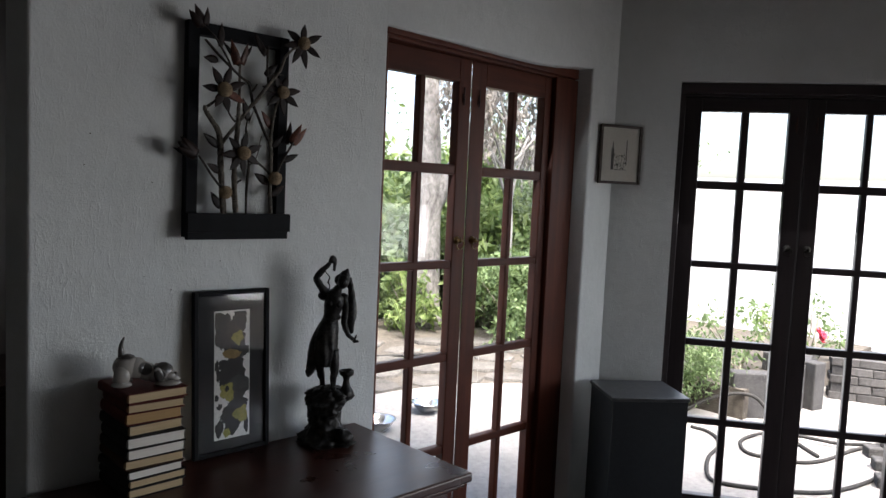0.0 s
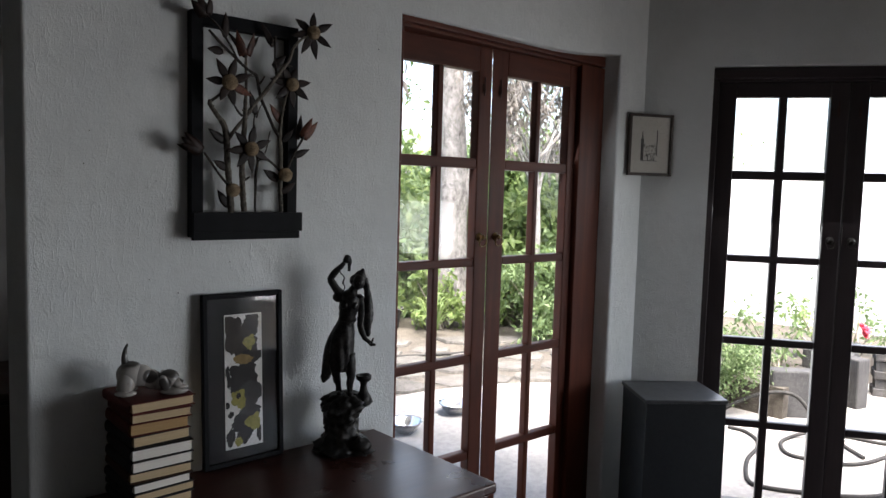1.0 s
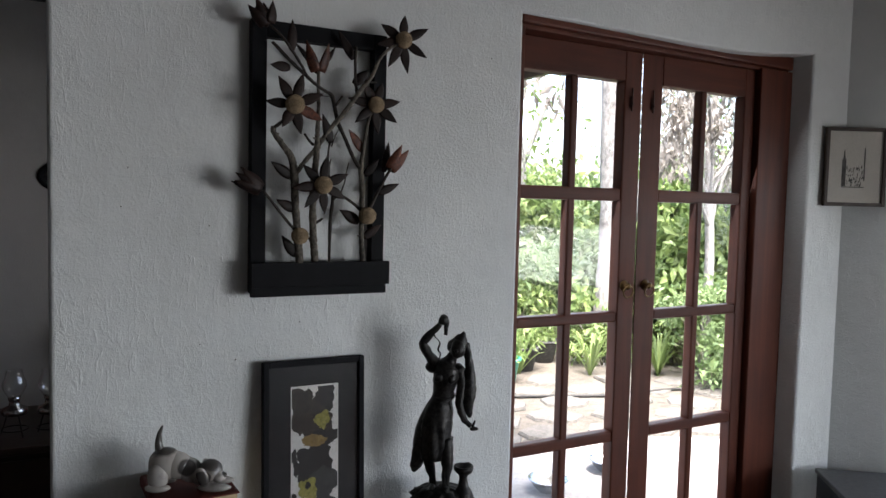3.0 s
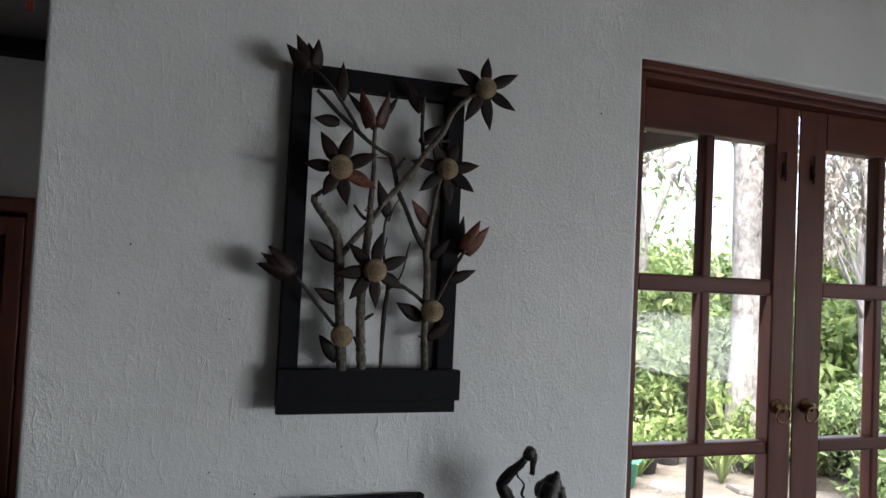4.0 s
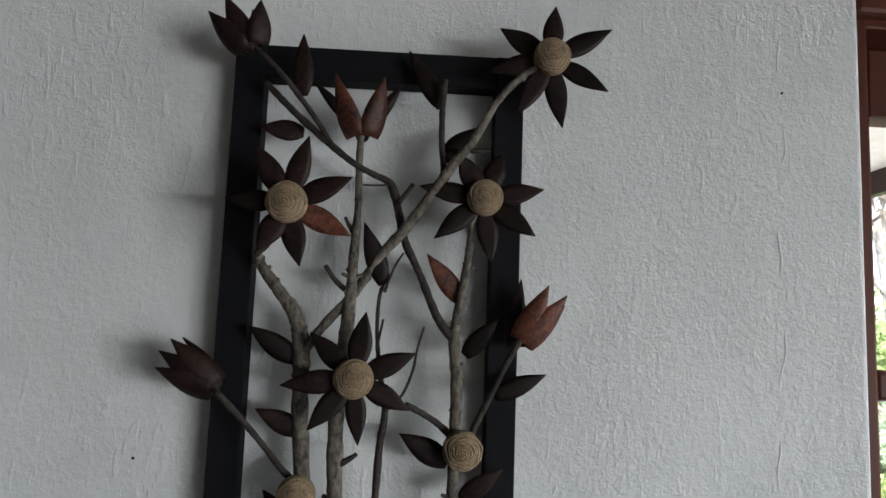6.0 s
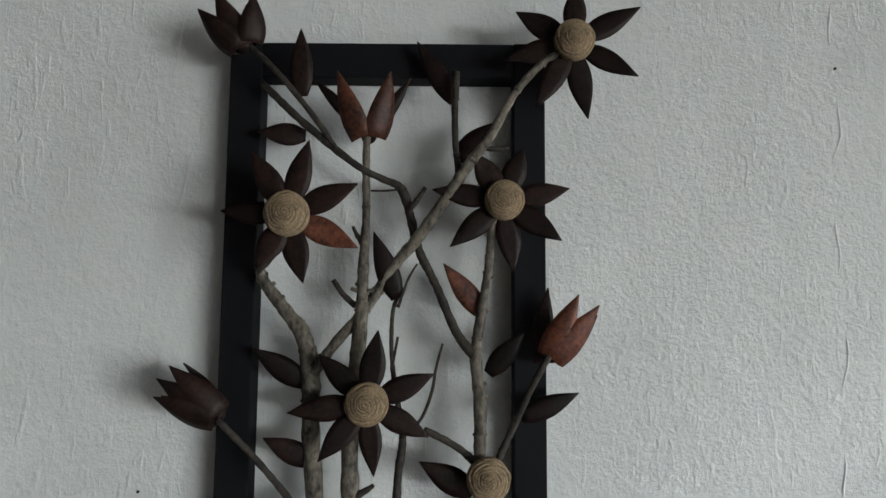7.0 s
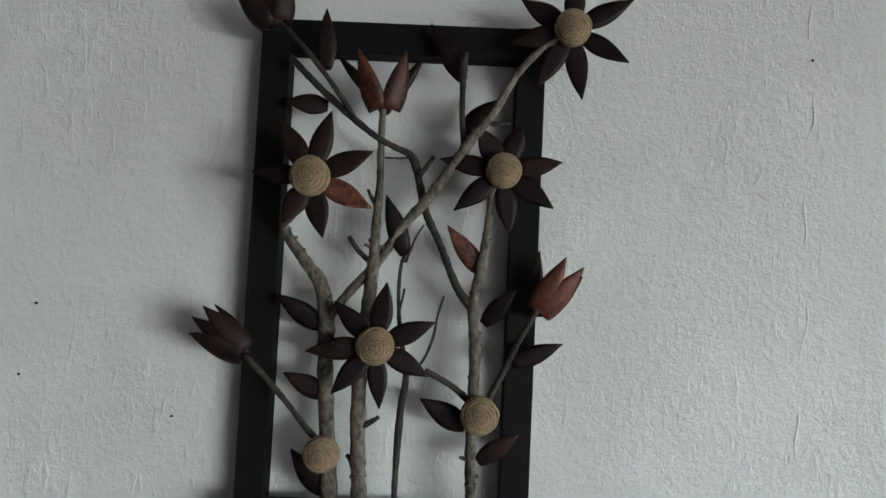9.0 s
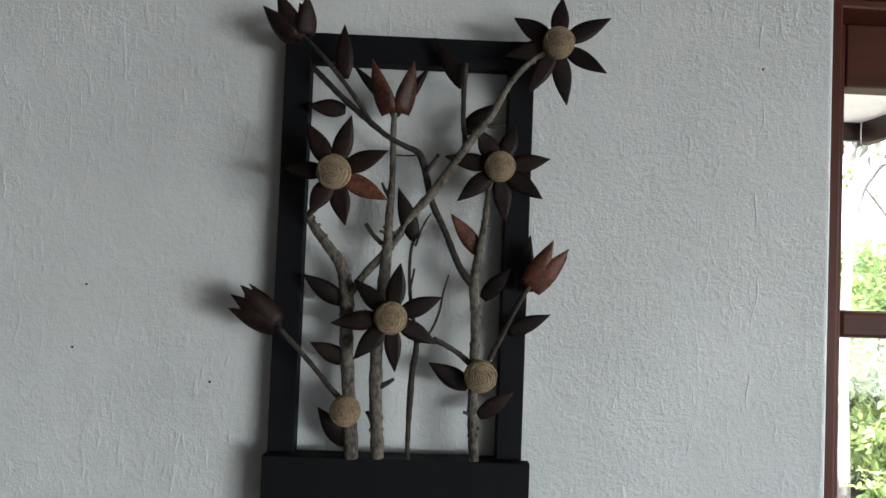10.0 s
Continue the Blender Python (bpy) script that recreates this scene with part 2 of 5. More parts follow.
LEAF_DRY = leaf_mat("dry_grey_leaves", (0.1, 0.088, 0.072), (0.24, 0.215, 0.185))
LEAF_LIGHT = leaf_mat("yellow_green_leaves", (0.085, 0.135, 0.04), (0.19, 0.25, 0.08))


PRINT_PAPER = mottled("white_print_paper", (0.56, 0.55, 0.53), (0.68, 0.67, 0.65), 8, 0.8, grain=120, relief=0.05)
# Of these, grey_wash is a painted reflection in the picture glass.
INKS = {k: mottled(k, a, b, 40, 0.7, grain=160, relief=0.1) for k, a, b in
        (("black_ink", (0.008, 0.0075, 0.0075), (0.025, 0.023, 0.022)), ("brown_ink", (0.016, 0.013, 0.011), (0.05, 0.038, 0.03)), ("grey_wash", (0.022, 0.022, 0.023), (0.05, 0.049, 0.05)),
         ("ochre_wash", (0.16, 0.1, 0.03), (0.27, 0.18, 0.06)), ("yellow_wash", (0.17, 0.16, 0.03), (0.32, 0.29, 0.08)))}


# ---------------------------------------------------------------- mesh tools
def finish(name, bm, mat, smooth=False):
    me = bpy.data.meshes.new(name)
    bm.normal_update()
    bm.to_mesh(me)
    bm.free()
    if mat:
        me.materials.append(mat)
    if smooth:
        for p in me.polygons:
            p.use_smooth = True
    return me


def part(name, bm, mat, parent, label="", smooth=False, m=None):
    ob = new(name, finish(name, bm, mat, smooth))
    ob.parent = parent
    if m is not None:
        ob.matrix_basis = m
    return tagged(ob, label)


def thing(name, label, category, m=None, group="", kind=""):
    ob = new(name)
    ob.empty_display_size = 0.05
    if m is not None:
        ob.matrix_basis = m
    return tagged(ob, label, category, group, kind)


def solid(name, bm, mat, label="", category="", kind="", smooth=False, m=None, group=""):
    ob = new(name, finish(name, bm, mat, smooth))
    if m is not None:
        ob.matrix_basis = m
    return tagged(ob, label, category, group, kind)


def block(bm, x0, x1, y0, y1, z0, z1, bevel=0.0, segs=2):
    vs = bmesh.ops.create_cube(bm, size=1)["verts"]
    for v in vs:
        v.co = Vector(((x0 + x1) / 2 + v.co.x * (x1 - x0), (y0 + y1) / 2 + v.co.y * (y1 - y0), (z0 + z1) / 2 + v.co.z * (z1 - z0)))
    if bevel:
        es = list({e for v in vs for e in v.link_edges})
        bmesh.ops.bevel(bm, geom=es, offset=bevel, segments=segs, affect="EDGES", profile=0.5)
    return bm


def cuboid(*a, **k):
    return block(bmesh.new(), *a, **k)


def lathe(bm, profile, segs=24, centre=(0, 0, 0)):
    """A turned body from (radius, height) pairs."""
    rings = []
    c = Vector(centre)
    for r, z in profile:
        rings.append([bm.verts.new(c + Vector((r * math.cos(2 * math.pi * k / segs), r * math.sin(2 * math.pi * k / segs), z))) for k in range(segs)])
    for a, b in zip(rings, rings[1:]):
        for k in range(segs):
            bm.faces.new((a[k], a[(k + 1) % segs], b[(k + 1) % segs], b[k]))
    bm.faces.new(list(reversed(rings[0])))
    bm.faces.new(rings[-1])
    return bm


def smooth_path(pts, per=6):
    """Catmull-Rom through points (any length of tuple)."""
    P = [np.array(p, float) for p in pts]
    P = [2 * P[0] - P[1]] + P + [2 * P[-1] - P[-2]]
    out = []
    for i in range(1, len(P) - 2):
        for k in range(per):
            t = k / per
            a, b, c, d = P[i - 1:i + 3]
            out.append(0.5 * (2 * b + (c - a) * t + (2 * a - 5 * b + 4 * c - d) * t * t + (3 * b - a - 3 * c + d) * t ** 3))
    out.append(P[-2])
    return out


def tube(bm, pts, segs=8, per=6, knobs=0.0, seed=0, caps=True):
    """A tube through (x, y, z, radius) points, with slight swellings."""
    rnd = random.Random(seed)
    path = smooth_path(pts, per) if per > 1 else [np.array(p, float) for p in pts]
    n = len(path)
    prev_side = None
    rings = []
    for i, p in enumerate(path):
        a, b = Vector(path[max(0, i - 1)][:3]), Vector(path[min(n - 1, i + 1)][:3])
        d = (b - a).normalized() if (b - a).length > 1e-9 else Vector((0, 0, 1))
        side = prev_side if prev_side else Vector((0, 1, 0.001))
        side = (side - d * side.dot(d))
        if side.length < 1e-4:
            side = d.orthogonal()
        side.normalize()
        prev_side = side
        up = d.cross(side)
        r = p[3] * (1 + knobs * (rnd.random() - 0.35))
        rings.append([bm.verts.new(Vector(p[:3]) + (side * math.cos(q) + up * math.sin(q)) * r * (1 + knobs * 0.4 * (rnd.random() - 0.5)))
                      for q in (2 * math.pi * k / segs for k in range(segs))])
    for a, b in zip(rings, rings[1:]):
        for k in range(segs):
            bm.faces.new((a[k], a[(k + 1) % segs], b[(k + 1) % segs], b[k]))
    if caps:
        bm.faces.new(list(reversed(rings[0])))
        bm.faces.new(rings[-1])
    return bm


def ellipsoid(bm, centre, radii, segs=12, rings=8, turn=None):
    vs = bmesh.ops.create_uvsphere(bm, u_segments=segs, v_segments=rings, radius=1)["verts"]
    for v in vs:
        c = Vector((v.co.x * radii[0], v.co.y * radii[1], v.co.z * radii[2]))
        if turn:
            c = turn @ c
        v.co = c + Vector(centre)
    return bm


# ---------------------------------------------------------------- structure
CORNER = Vector((2.115, 0, 0))
W2 = Matrix.Translation(CORNER) @ pose(0, 0, 0, 0, 0, -56)   # wall 2: x along it, y outwards
CEIL = 2.8
T = 0.2

bm = bmesh.new()
outline = [(-0.43, 0), (0.70, 0), (0.70, 2.156), (0.95, 2.156), (1.15, 2.154), (1.35, 2.152), (1.55, 2.154), (1.7, 2.163), (1.812, 2.175), (1.895, 2.184), (1.895, 0), (2.115, 0), (2.115, CEIL), (-0.43, CEIL)]
front, back = [bm.verts.new((x + 0.022 * (x == 1.895), 0, z)) for x, z in outline], [bm.verts.new((x - 0.04 * (x == 1.895), T, z)) for x, z in outline]
bm.faces.new(front), bm.faces.new(back[::-1])
n = len(outline)
for k in range(n):
    bm.faces.new((front[(k + 1) % n], front[k], back[k], back[(k + 1) % n]))
bm.edges.ensure_lookup_table()
round_off = [e for e in bm.edges if e.verts[0].co.y == 0 and e.verts[1].co.y == 0 and
             (all(abs(v.co.x + 0.43) < 1e-6 for v in e.verts) or all(0.69 < v.co.x < 1.93 and v.co.z < 2.19 for v in e.verts))]
bmesh.ops.recalc_face_normals(bm, faces=bm.faces)
bmesh.ops.bevel(bm, geom=round_off, offset=0.008, segments=3, affect="EDGES", profile=0.5)
solid("wall_north", bm, WALL, "white hand-trowelled plaster wall round the garden door", "wall", "structure")
bm = bmesh.new()
D2A, D2B = 0.296, 1.452
block(bm, 0, D2A, 0, T, 0, CEIL)
block(bm, D2A, D2B, 0, T, 2.16, CEIL)
block(bm, D2B, 2.0, 0, T, 0, CEIL)
solid("wall_bay", bm, WALL, "unseen plaster wall, darkened to hold down bounced light with the terrace door", "wall", "structure", m=W2)
far = W2 @ Vector((2.0, 0, 0))
bm = bmesh.new()
X3 = far.x
block(bm, X3, X3 + T, -5.8, -5.5, 0, CEIL)
block(bm, X3, X3 + T, -5.5, -2.3, 0, 0.4)
block(bm, X3, X3 + T, -5.5, -2.3, 2.2, CEIL)
block(bm, X3, X3 + T, -2.3, far.y + 0.02, 0, CEIL)
solid("wall_east", bm, WALL_LOW_BOUNCE, "unseen wall with a wide opening, darkened to hold down bounced light", "wall", "structure")
solid("wall_south", cuboid(-3.2, X3 + T, -6, -5.8, 0, CEIL), WALL_LOW_BOUNCE, "unseen plaster wall, darkened to hold down bounced light", "wall", "structure")
solid("wall_west", cuboid(-3.2, -3, -5.8, 2.5, 0, CEIL), WALL_LOW_BOUNCE, "unseen plaster wall, darkened to hold down bounced light", "wall", "structure")
bm = bmesh.new()
block(bm, -3, -2.3, 0, T, 0, CEIL)
block(bm, -2.3, -0.43, 0, T, 2.5, CEIL)
solid("wall_north_west", bm, WALL_LOW_BOUNCE, "unseen wall beside a wide opening, darkened to hold down bounced light", "wall", "structure")
solid("wall_back_room", cuboid(-3, 0.45, 2.3, 2.5, 0, CEIL), WALL_BACK, "plaster wall of the room behind, greyed for its dimness", "wall", "structure")
# Unseen wall; its opening is added to let the fill lamp in.
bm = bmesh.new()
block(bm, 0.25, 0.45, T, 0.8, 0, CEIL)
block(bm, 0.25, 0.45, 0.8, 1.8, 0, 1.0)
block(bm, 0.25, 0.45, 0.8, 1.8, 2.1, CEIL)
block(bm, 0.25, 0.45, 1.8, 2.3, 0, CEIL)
solid("wall_back_room_east", bm, WALL_BACK, "added wall with an unseen opening for the fill lamp", "wall", "structure")


def polygon_slab(name, outline, z0, z1, mat, label, cat):
    bm = bmesh.new()
    lo, hi = [bm.verts.new((x, y, z0)) for x, y in outline], [bm.verts.new((x, y, z1)) for x, y in outline]
    bm.faces.new(hi), bm.faces.new(lo[::-1])
    for k in range(len(outline)):
        l = (k + 1) % len(outline)
        bm.faces.new((lo[k], lo[l], hi[l], hi[k]))
    bmesh.ops.recalc_face_normals(bm, faces=bm.faces)
    return solid(name, bm, mat, label, cat, "structure")


bend, bend_end = W2 @ Vector((0.09, T - 0.005, 0)), W2 @ Vector((2.0, T - 0.005, 0))
PLAN = [(-3.2, -6), (X3 + T, -6), (X3 + T, bend_end.y), (bend_end.x, bend_end.y), (bend.x, bend.y), (2.1, T - 0.005), (0.45, T - 0.005), (0.45, 2.5), (-3.2, 2.5)]
polygon_slab("ceiling", PLAN, CEIL, CEIL + 0.15, CEILING_WOOD, "unseen plain board ceiling, darkened to send back little light", "ceiling")
polygon_slab("floor", PLAN, -0.12, 0, FLOOR_MAT, "unseen smooth red oxide floor, darkened to cut bounced light", "floor")


# ---------------------------------------------------------------- glazed doors
def glazed_door(name, label, m, x0, x1, jamb_l, jamb_r, ztop, vert, horiz, depth, head_proud, glazing, meeting, pull, lean=0.0):
    """Two glazed leaves in a wooden frame; x along the wall, y outwards from the wall's face. glazing: the panes of each leaf, across; lean: how the frame's face draws back along the wall."""
    root = thing(name, label, "door", m, kind="structure")
    part("jamb", cuboid(x0, x0 + jamb_l, head_proud + 0.012, depth + 0.06, 0, ztop - 0.055, 0.004), vert, root)
    part("jamb", cuboid(x1 - jamb_r, x1, head_proud + (0.002 if lean else 0.012) + lean * (x1 - x0), depth + 0.06, 0, ztop - 0.055, 0.004), vert, root)
    bm = bmesh.new()
    block(bm, x0, x1, head_proud, depth + 0.06, ztop - 0.05, ztop, 0.006)
    block(bm, x0 + 0.002, x1 - 0.002, head_proud + 0.018, depth + 0.05, ztop - 0.062, ztop - 0.048, 0.003)
    for v in bm.verts:
        if v.co.y < depth:
            v.co.y += lean * (v.co.x - x0)
    part("head", bm, horiz, root)
    a, b = x0 + jamb_l, x1 - jamb_r
    zt = ztop - 0.062
    rows = [(2.03, 1.70), (1.66, 1.313), (1.28, 0.93), (0.895, 0.54), (0.505, 0.15)]
    for side, (l, r) in enumerate(((a + 0.002, meeting - 0.002), (meeting + 0.002, b - 0.002))):
        leaf = thing("leaf", "", "")
        leaf.parent = root
        (gl, g1), (g2, gr) = glazing[side]
        y0, y1 = depth - 0.022, depth + 0.022
        for sl, sr, edge_x in ((l, gl, None if side == 0 else l), (gr, r, r if side == 0 else None)):
            bm = cuboid(sl, sr, y0, y1, 0.012, zt, 0.004)
            if edge_x is not None:       # the meeting edges are cut on the slant
                for v in bm.verts:
                    if abs(v.co.x - edge_x) < 0.006:
                        v.co.x += (v.co.y - y0) * 0.96
            part("stile", bm, vert, leaf)
        part("top_rail", cuboid(gl, gr, y0, y1, 2.03, zt, 0.003), horiz, leaf)
        part("bottom_rail", cuboid(gl, gr, y0, y1, 0.012, 0.15, 0.003), horiz, leaf)
        part("mullion", cuboid(g1, g2, y0 + 0.004, y1 - 0.004, 0.15, 2.03, 0.005), vert, leaf)
        for k in range(4):
            part("glazing_bar", cuboid(gl, gr, y0 + 0.003, y1 - 0.003, rows[k + 1][0], rows[k][1], 0.006), horiz, leaf)
        for zt_, zb_ in rows:
            for p0, p1 in ((gl, g1), (g2, gr)):
                pane = part("pane", cuboid(p0 - 0.004, p1 + 0.004, depth - 0.002, depth + 0.002, zb_ - 0.004, zt_ + 0.004), GLASS, leaf)
                pane.visible_shadow = False
        kx = (r - 0.042) if side == 0 else (l + 0.042)
        bm = bmesh.new()
        block(bm, kx - 0.006, kx + 0.006, y0 - 0.003, y0, 1.95, 1.985, 0.001, 1)
        lathe(bm, [(0.003, 1.94), (0.003, 2.01)], 10, (kx, y0 - 0.007, 0))
        block(bm, kx - 0.003, kx + 0.003, y0 - 0.013, y0 - 0.005, 1.958, 1.964, 0.001, 1)
        part("slide_bolt", bm, BOLT, leaf, "brown rusted slide bolt")
        bm = bmesh.new()
        lathe(bm, [(0.017, 0), (0.018, 0.003), (0.012, 0.007), (0.008, 0.016), (0.011, 0.022), (0.006, 0.027), (0.001, 0.028)], 16)
        part("pull_rose", bm, pull, leaf, "aged metal rose", True, Matrix.Translation((kx, y0, 1.395)) @ pose(0, 0, 0, 90))
        bm = bmesh.new()
        tube(bm, [(0.019 * math.sin(q), 0, 0.019 * math.cos(q), 0.0026) for q in (2 * math.pi * k / 20 for k in range(21))], 6, 1)
        part("ring_pull", bm, pull, leaf, "metal ring pull", True, Matrix.Translation((kx, y0 - 0.022, 1.378)) @ pose(0, 0, 0, 8))
    return root


door_1 = glazed_door("door_1", "red-brown wooden double door with small glass panes, closed", Matrix(), 0.703, 1.897, 0.02, 0.162, 2.186, DOOR_WOOD, DOOR_WOOD_H, 0.11, 0.008,
                     (((0.766, 0.941), (0.968, 1.145)), ((1.302, 1.481), (1.507, 1.685))), 1.213, BRASS, 0.046)
door_2 = glazed_door("door_2", "dark brown wooden double door with small glass panes, closed, tinted for flare", W2, D2A + 0.002, D2B - 0.002, 0.028, 0.028, 2.158, DOOR_FLARED, DOOR_FLARED_H, 0.1, 0.03,
                     (((0.405, 0.587), (0.622, 0.796)), ((0.952, 1.13), (1.159, 1.337))), 0.874, IRON)

# daylight by both doors and the unseen east opening, plus an added back-room fill
sky_panel("door_daylight", look((1.28, 0.26, 1.1), (1.28, -1, 0.75)), 1.0, 1.9, 1.3)
sky_panel("terrace_daylight", look((W2 @ Vector((0.88, 0.26, 1.1)))[:], (W2 @ Vector((0.88, -1, 0.5)))[:]), 1.1, 1.9, 3.7)
sky_panel("back_room_fill", look((0.35, 1.3, 1.55), (-1, 1.3, 1.3)), 0.95, 1.05, 0.28)
sky_panel("east_daylight", look((X3 + 0.5, -4.3, 1.15), (X3 - 1, -3.7, -1.85)), 3.0, 1.3, 27.0)

solid("ground", cuboid(-300, 300, -300, 300, -0.6, -0.1), EARTH, "dry dusty garden earth", "ground", "structure")

TZ = 0.772

# ---------------------------------------------------------------- side table and the things on it
bm = bmesh.new()
block(bm, -0.72, 0.6, -0.6, -0.02, TZ - 0.03, TZ, 0.007, 3)
table = thing("side_table", "dark polished wooden table standing against the white wall", "table")
part("tabletop", bm, TABLE_WOOD, table)
part("moulding", cuboid(-0.705, 0.585, -0.585, -0.03, TZ - 0.048, TZ - 0.031, 0.006, 3), TABLE_WOOD, table)
part("apron", cuboid(-0.67, 0.55, -0.55, -0.53, TZ - 0.17, TZ - 0.049, 0.003), TABLE_WOOD, table)
part("apron", cuboid(-0.67, 0.55, -0.075, -0.055, TZ - 0.17, TZ - 0.049, 0.003), TABLE_WOOD, table)
for x in (-0.67, 0.53):
    part("apron", cuboid(x, x + 0.02, -0.529, -0.076, TZ - 0.17, TZ - 0.049, 0.003), TABLE_WOOD, table)
for x in (-0.665, 0.495):
    for y in (-0.545, -0.115):
        bm = bmesh.new()
        block(bm, x, x + 0.05, y, y + 0.05, TZ - 0.2, TZ - 0.05, 0.003)
        lathe(bm, [(0.022, 0.03), (0.026, 0.05), (0.017, 0.09), (0.023, 0.3), (0.026, 0.45), (0.019, 0.5), (0.027, 0.53), (0.024, TZ - 0.199)], 14, (x + 0.025, y + 0.025, 0))
        lathe(bm, [(0.012, 0.0), (0.02, 0.01), (0.022, 0.03)], 14, (x + 0.025, y + 0.025, 0))
        part("leg", bm, TABLE_WOOD, table)
for cx in (-0.33, 0.21):
    drw = part("drawer_front", cuboid(cx - 0.2, cx + 0.2, -0.563, -0.551, TZ - 0.155, TZ - 0.065, 0.004), TABLE_WOOD, table)
    bm = bmesh.new()
    lathe(bm, [(0.006, 0), (0.006, 0.012), (0.013, 0.018), (0.014, 0.024), (0.006, 0.03)], 14)
    part("knob", bm, BRASS, drw, "small brass knob", True, Matrix.Translation((cx, -0.563, TZ - 0.11)) @ pose(0, 0, 0, 90))

# dark pedestal
ped = thing("pedestal", "blue-black painted wooden box pedestal in the corner", "pedestal", pose(2.025, -0.277, 0, 0, 0, -37))
part("plinth_body", cuboid(-0.172, 0.172, -0.152, 0.152, 0, 0.712, 0.003), BOX_MAT, ped)
part("top_board", cuboid(-0.178, 0.178, -0.158, 0.158, 0.713, 0.73, 0.003), BOX_TOP, ped)


def book(w, d, h, x, y, z, turn, cover, paper, seed):
    rnd = random.Random(seed)
    ob = thing("book", rnd_label(paper, cover), "book", pose(x, y, z, 0, 0, turn), "stack of old books")
    c = 0.0028
    bm = bmesh.new()
    block(bm, -w / 2, w / 2, -d / 2, d / 2, 0.0002, c, 0.0008, 1)
    block(bm, -w / 2, w / 2, -d / 2, d / 2, h - c, h - 0.0002, 0.0008, 1)
    # rounded spine at the back of the text block
    n = 7
    for k in range(n):
        a0, a1 = math.pi * k / n - math.pi / 2, math.pi * (k + 1) / n - math.pi / 2
        vs = [bm.verts.new((-w / 2 - 0.006 * math.cos(a) * s, yy, h / 2 + (h / 2 - 0.0004) * math.sin(a)))
              for yy in (-d / 2, d / 2) for a, s in ((a0, 1), (a1, 1))]
        bm.faces.new((vs[0], vs[1], vs[3], vs[2]))
    part("cover", bm, cover, ob)
    bm = bmesh.new()
    block(bm, -w / 2 + 0.001, w / 2 - 0.004, -d / 2 + 0.004, d / 2 - 0.004, c + 0.0001, h - c - 0.0001, 0.001, 1)
    part("page_block", bm, paper, ob)
    return ob


def rnd_label(paper, cover):
    p = {"tan_pages": "yellowed", "ochre_pages": "brown-yellow", "white_pages": "white"}[paper.name]
    c = {"dark_red_cloth": "dark red", "black_cloth": "black", "brown_cloth": "dark brown"}[cover.name]
    return f"old {c} hardback book with {p} pages lying flat"


PAGES = {k: mottled(k, a, b, 3, 0.85, grain=1.0, relief=0.5, depth=0.0012, stretch=(6, 6, 900)) for k, a, b in
         (("tan_pages", (0.42, 0.31, 0.17), (0.58, 0.45, 0.28)), ("ochre_pages", (0.33, 0.2, 0.085), (0.46, 0.3, 0.14)), ("white_pages", (0.66, 0.62, 0.55), (0.8, 0.77, 0.7)))}
COVERS = {k: mottled(k, a, b, 20, 0.65, spec=0.2, grain=300, relief=0.15) for k, a, b in
          (("dark_red_cloth", (0.07, 0.012, 0.01), (0.12, 0.025, 0.02)), ("black_cloth", (0.012, 0.011, 0.011), (0.03, 0.026, 0.025)), ("brown_cloth", (0.04, 0.02, 0.013), (0.07, 0.035, 0.022)))}
z = TZ
stack = [("tan", "black", 0.030, 0.163), ("tan", "black", 0.027, 0.168), ("white", "black", 0.029, 0.16), ("tan", "brown", 0.031, 0.17), ("white", "black", 0.034, 0.166),
         ("white", "black", 0.036, 0.166), ("tan", "black", 0.034, 0.158), ("ochre", "dark_red", 0.036, 0.16), ("tan", "dark_red", 0.029, 0.161)]
rnd = random.Random(5)
for k, (pg, cv, h, w) in enumerate(stack):
    h, w = h * 0.867, w * 0.905
    book(w, 0.18, h, -0.177 + rnd.uniform(-0.004, 0.004), -0.112 + rnd.uniform(-0.006, 0.004), z, rnd.uniform(-2.5, 2.5) + 1, COVERS[cv + ("_cloth")], PAGES[pg + "_pages"], k)
    z += h
top_book = book(0.158, 0.186, 0.027, -0.176, -0.11, z, 2, COVERS["dark_red_cloth"], PAGES["tan_pages"], 50)
z += 0.027
BOOKS_TOP = z

# ribbon bookmark hanging from the stack
bm = bmesh.new()
for (x0, y0, z0), (x1, y1, z1) in zip([(-0.228, -0.206, z - 0.055), (-0.227, -0.211, z - 0.068), (-0.223, -0.209, z - 0.082)], [(-0.227, -0.211, z - 0.068), (-0.223, -0.209, z - 0.082), (-0.225, -0.212, z - 0.098)]):
    block(bm, min(x0, x1) - 0.003, max(x0, x1) + 0.003, min(y0, y1) - 0.0005, max(y0, y1), z1, z0)
part("ribbon", bm, COVERS["dark_red_cloth"], top_book, "red ribbon bookmark")

# playful porcelain puppy: rump and tail up, chin on the forepaws
bm = bmesh.new()
for c, r, turn in (((-0.04, 0, 0.05), (0.034, 0.029, 0.034), 20), ((-0.016, 0, 0.046), (0.03, 0.026, 0.028), 30), ((0.008, 0, 0.036), (0.03, 0.024, 0.024), 35), ((0.03, -0.002, 0.028), (0.024, 0.023, 0.022), 10),
                   ((0.05, -0.008, 0.037), (0.025, 0.024, 0.023), 0), ((0.068, -0.014, 0.027), (0.016, 0.015, 0.012), 10), ((0.08, -0.016, 0.031), (0.005, 0.006, 0.004), 0)):
    ellipsoid(bm, c, r, 16, 11, pose(0, 0, 0, 0, turn, 0).to_3x3())
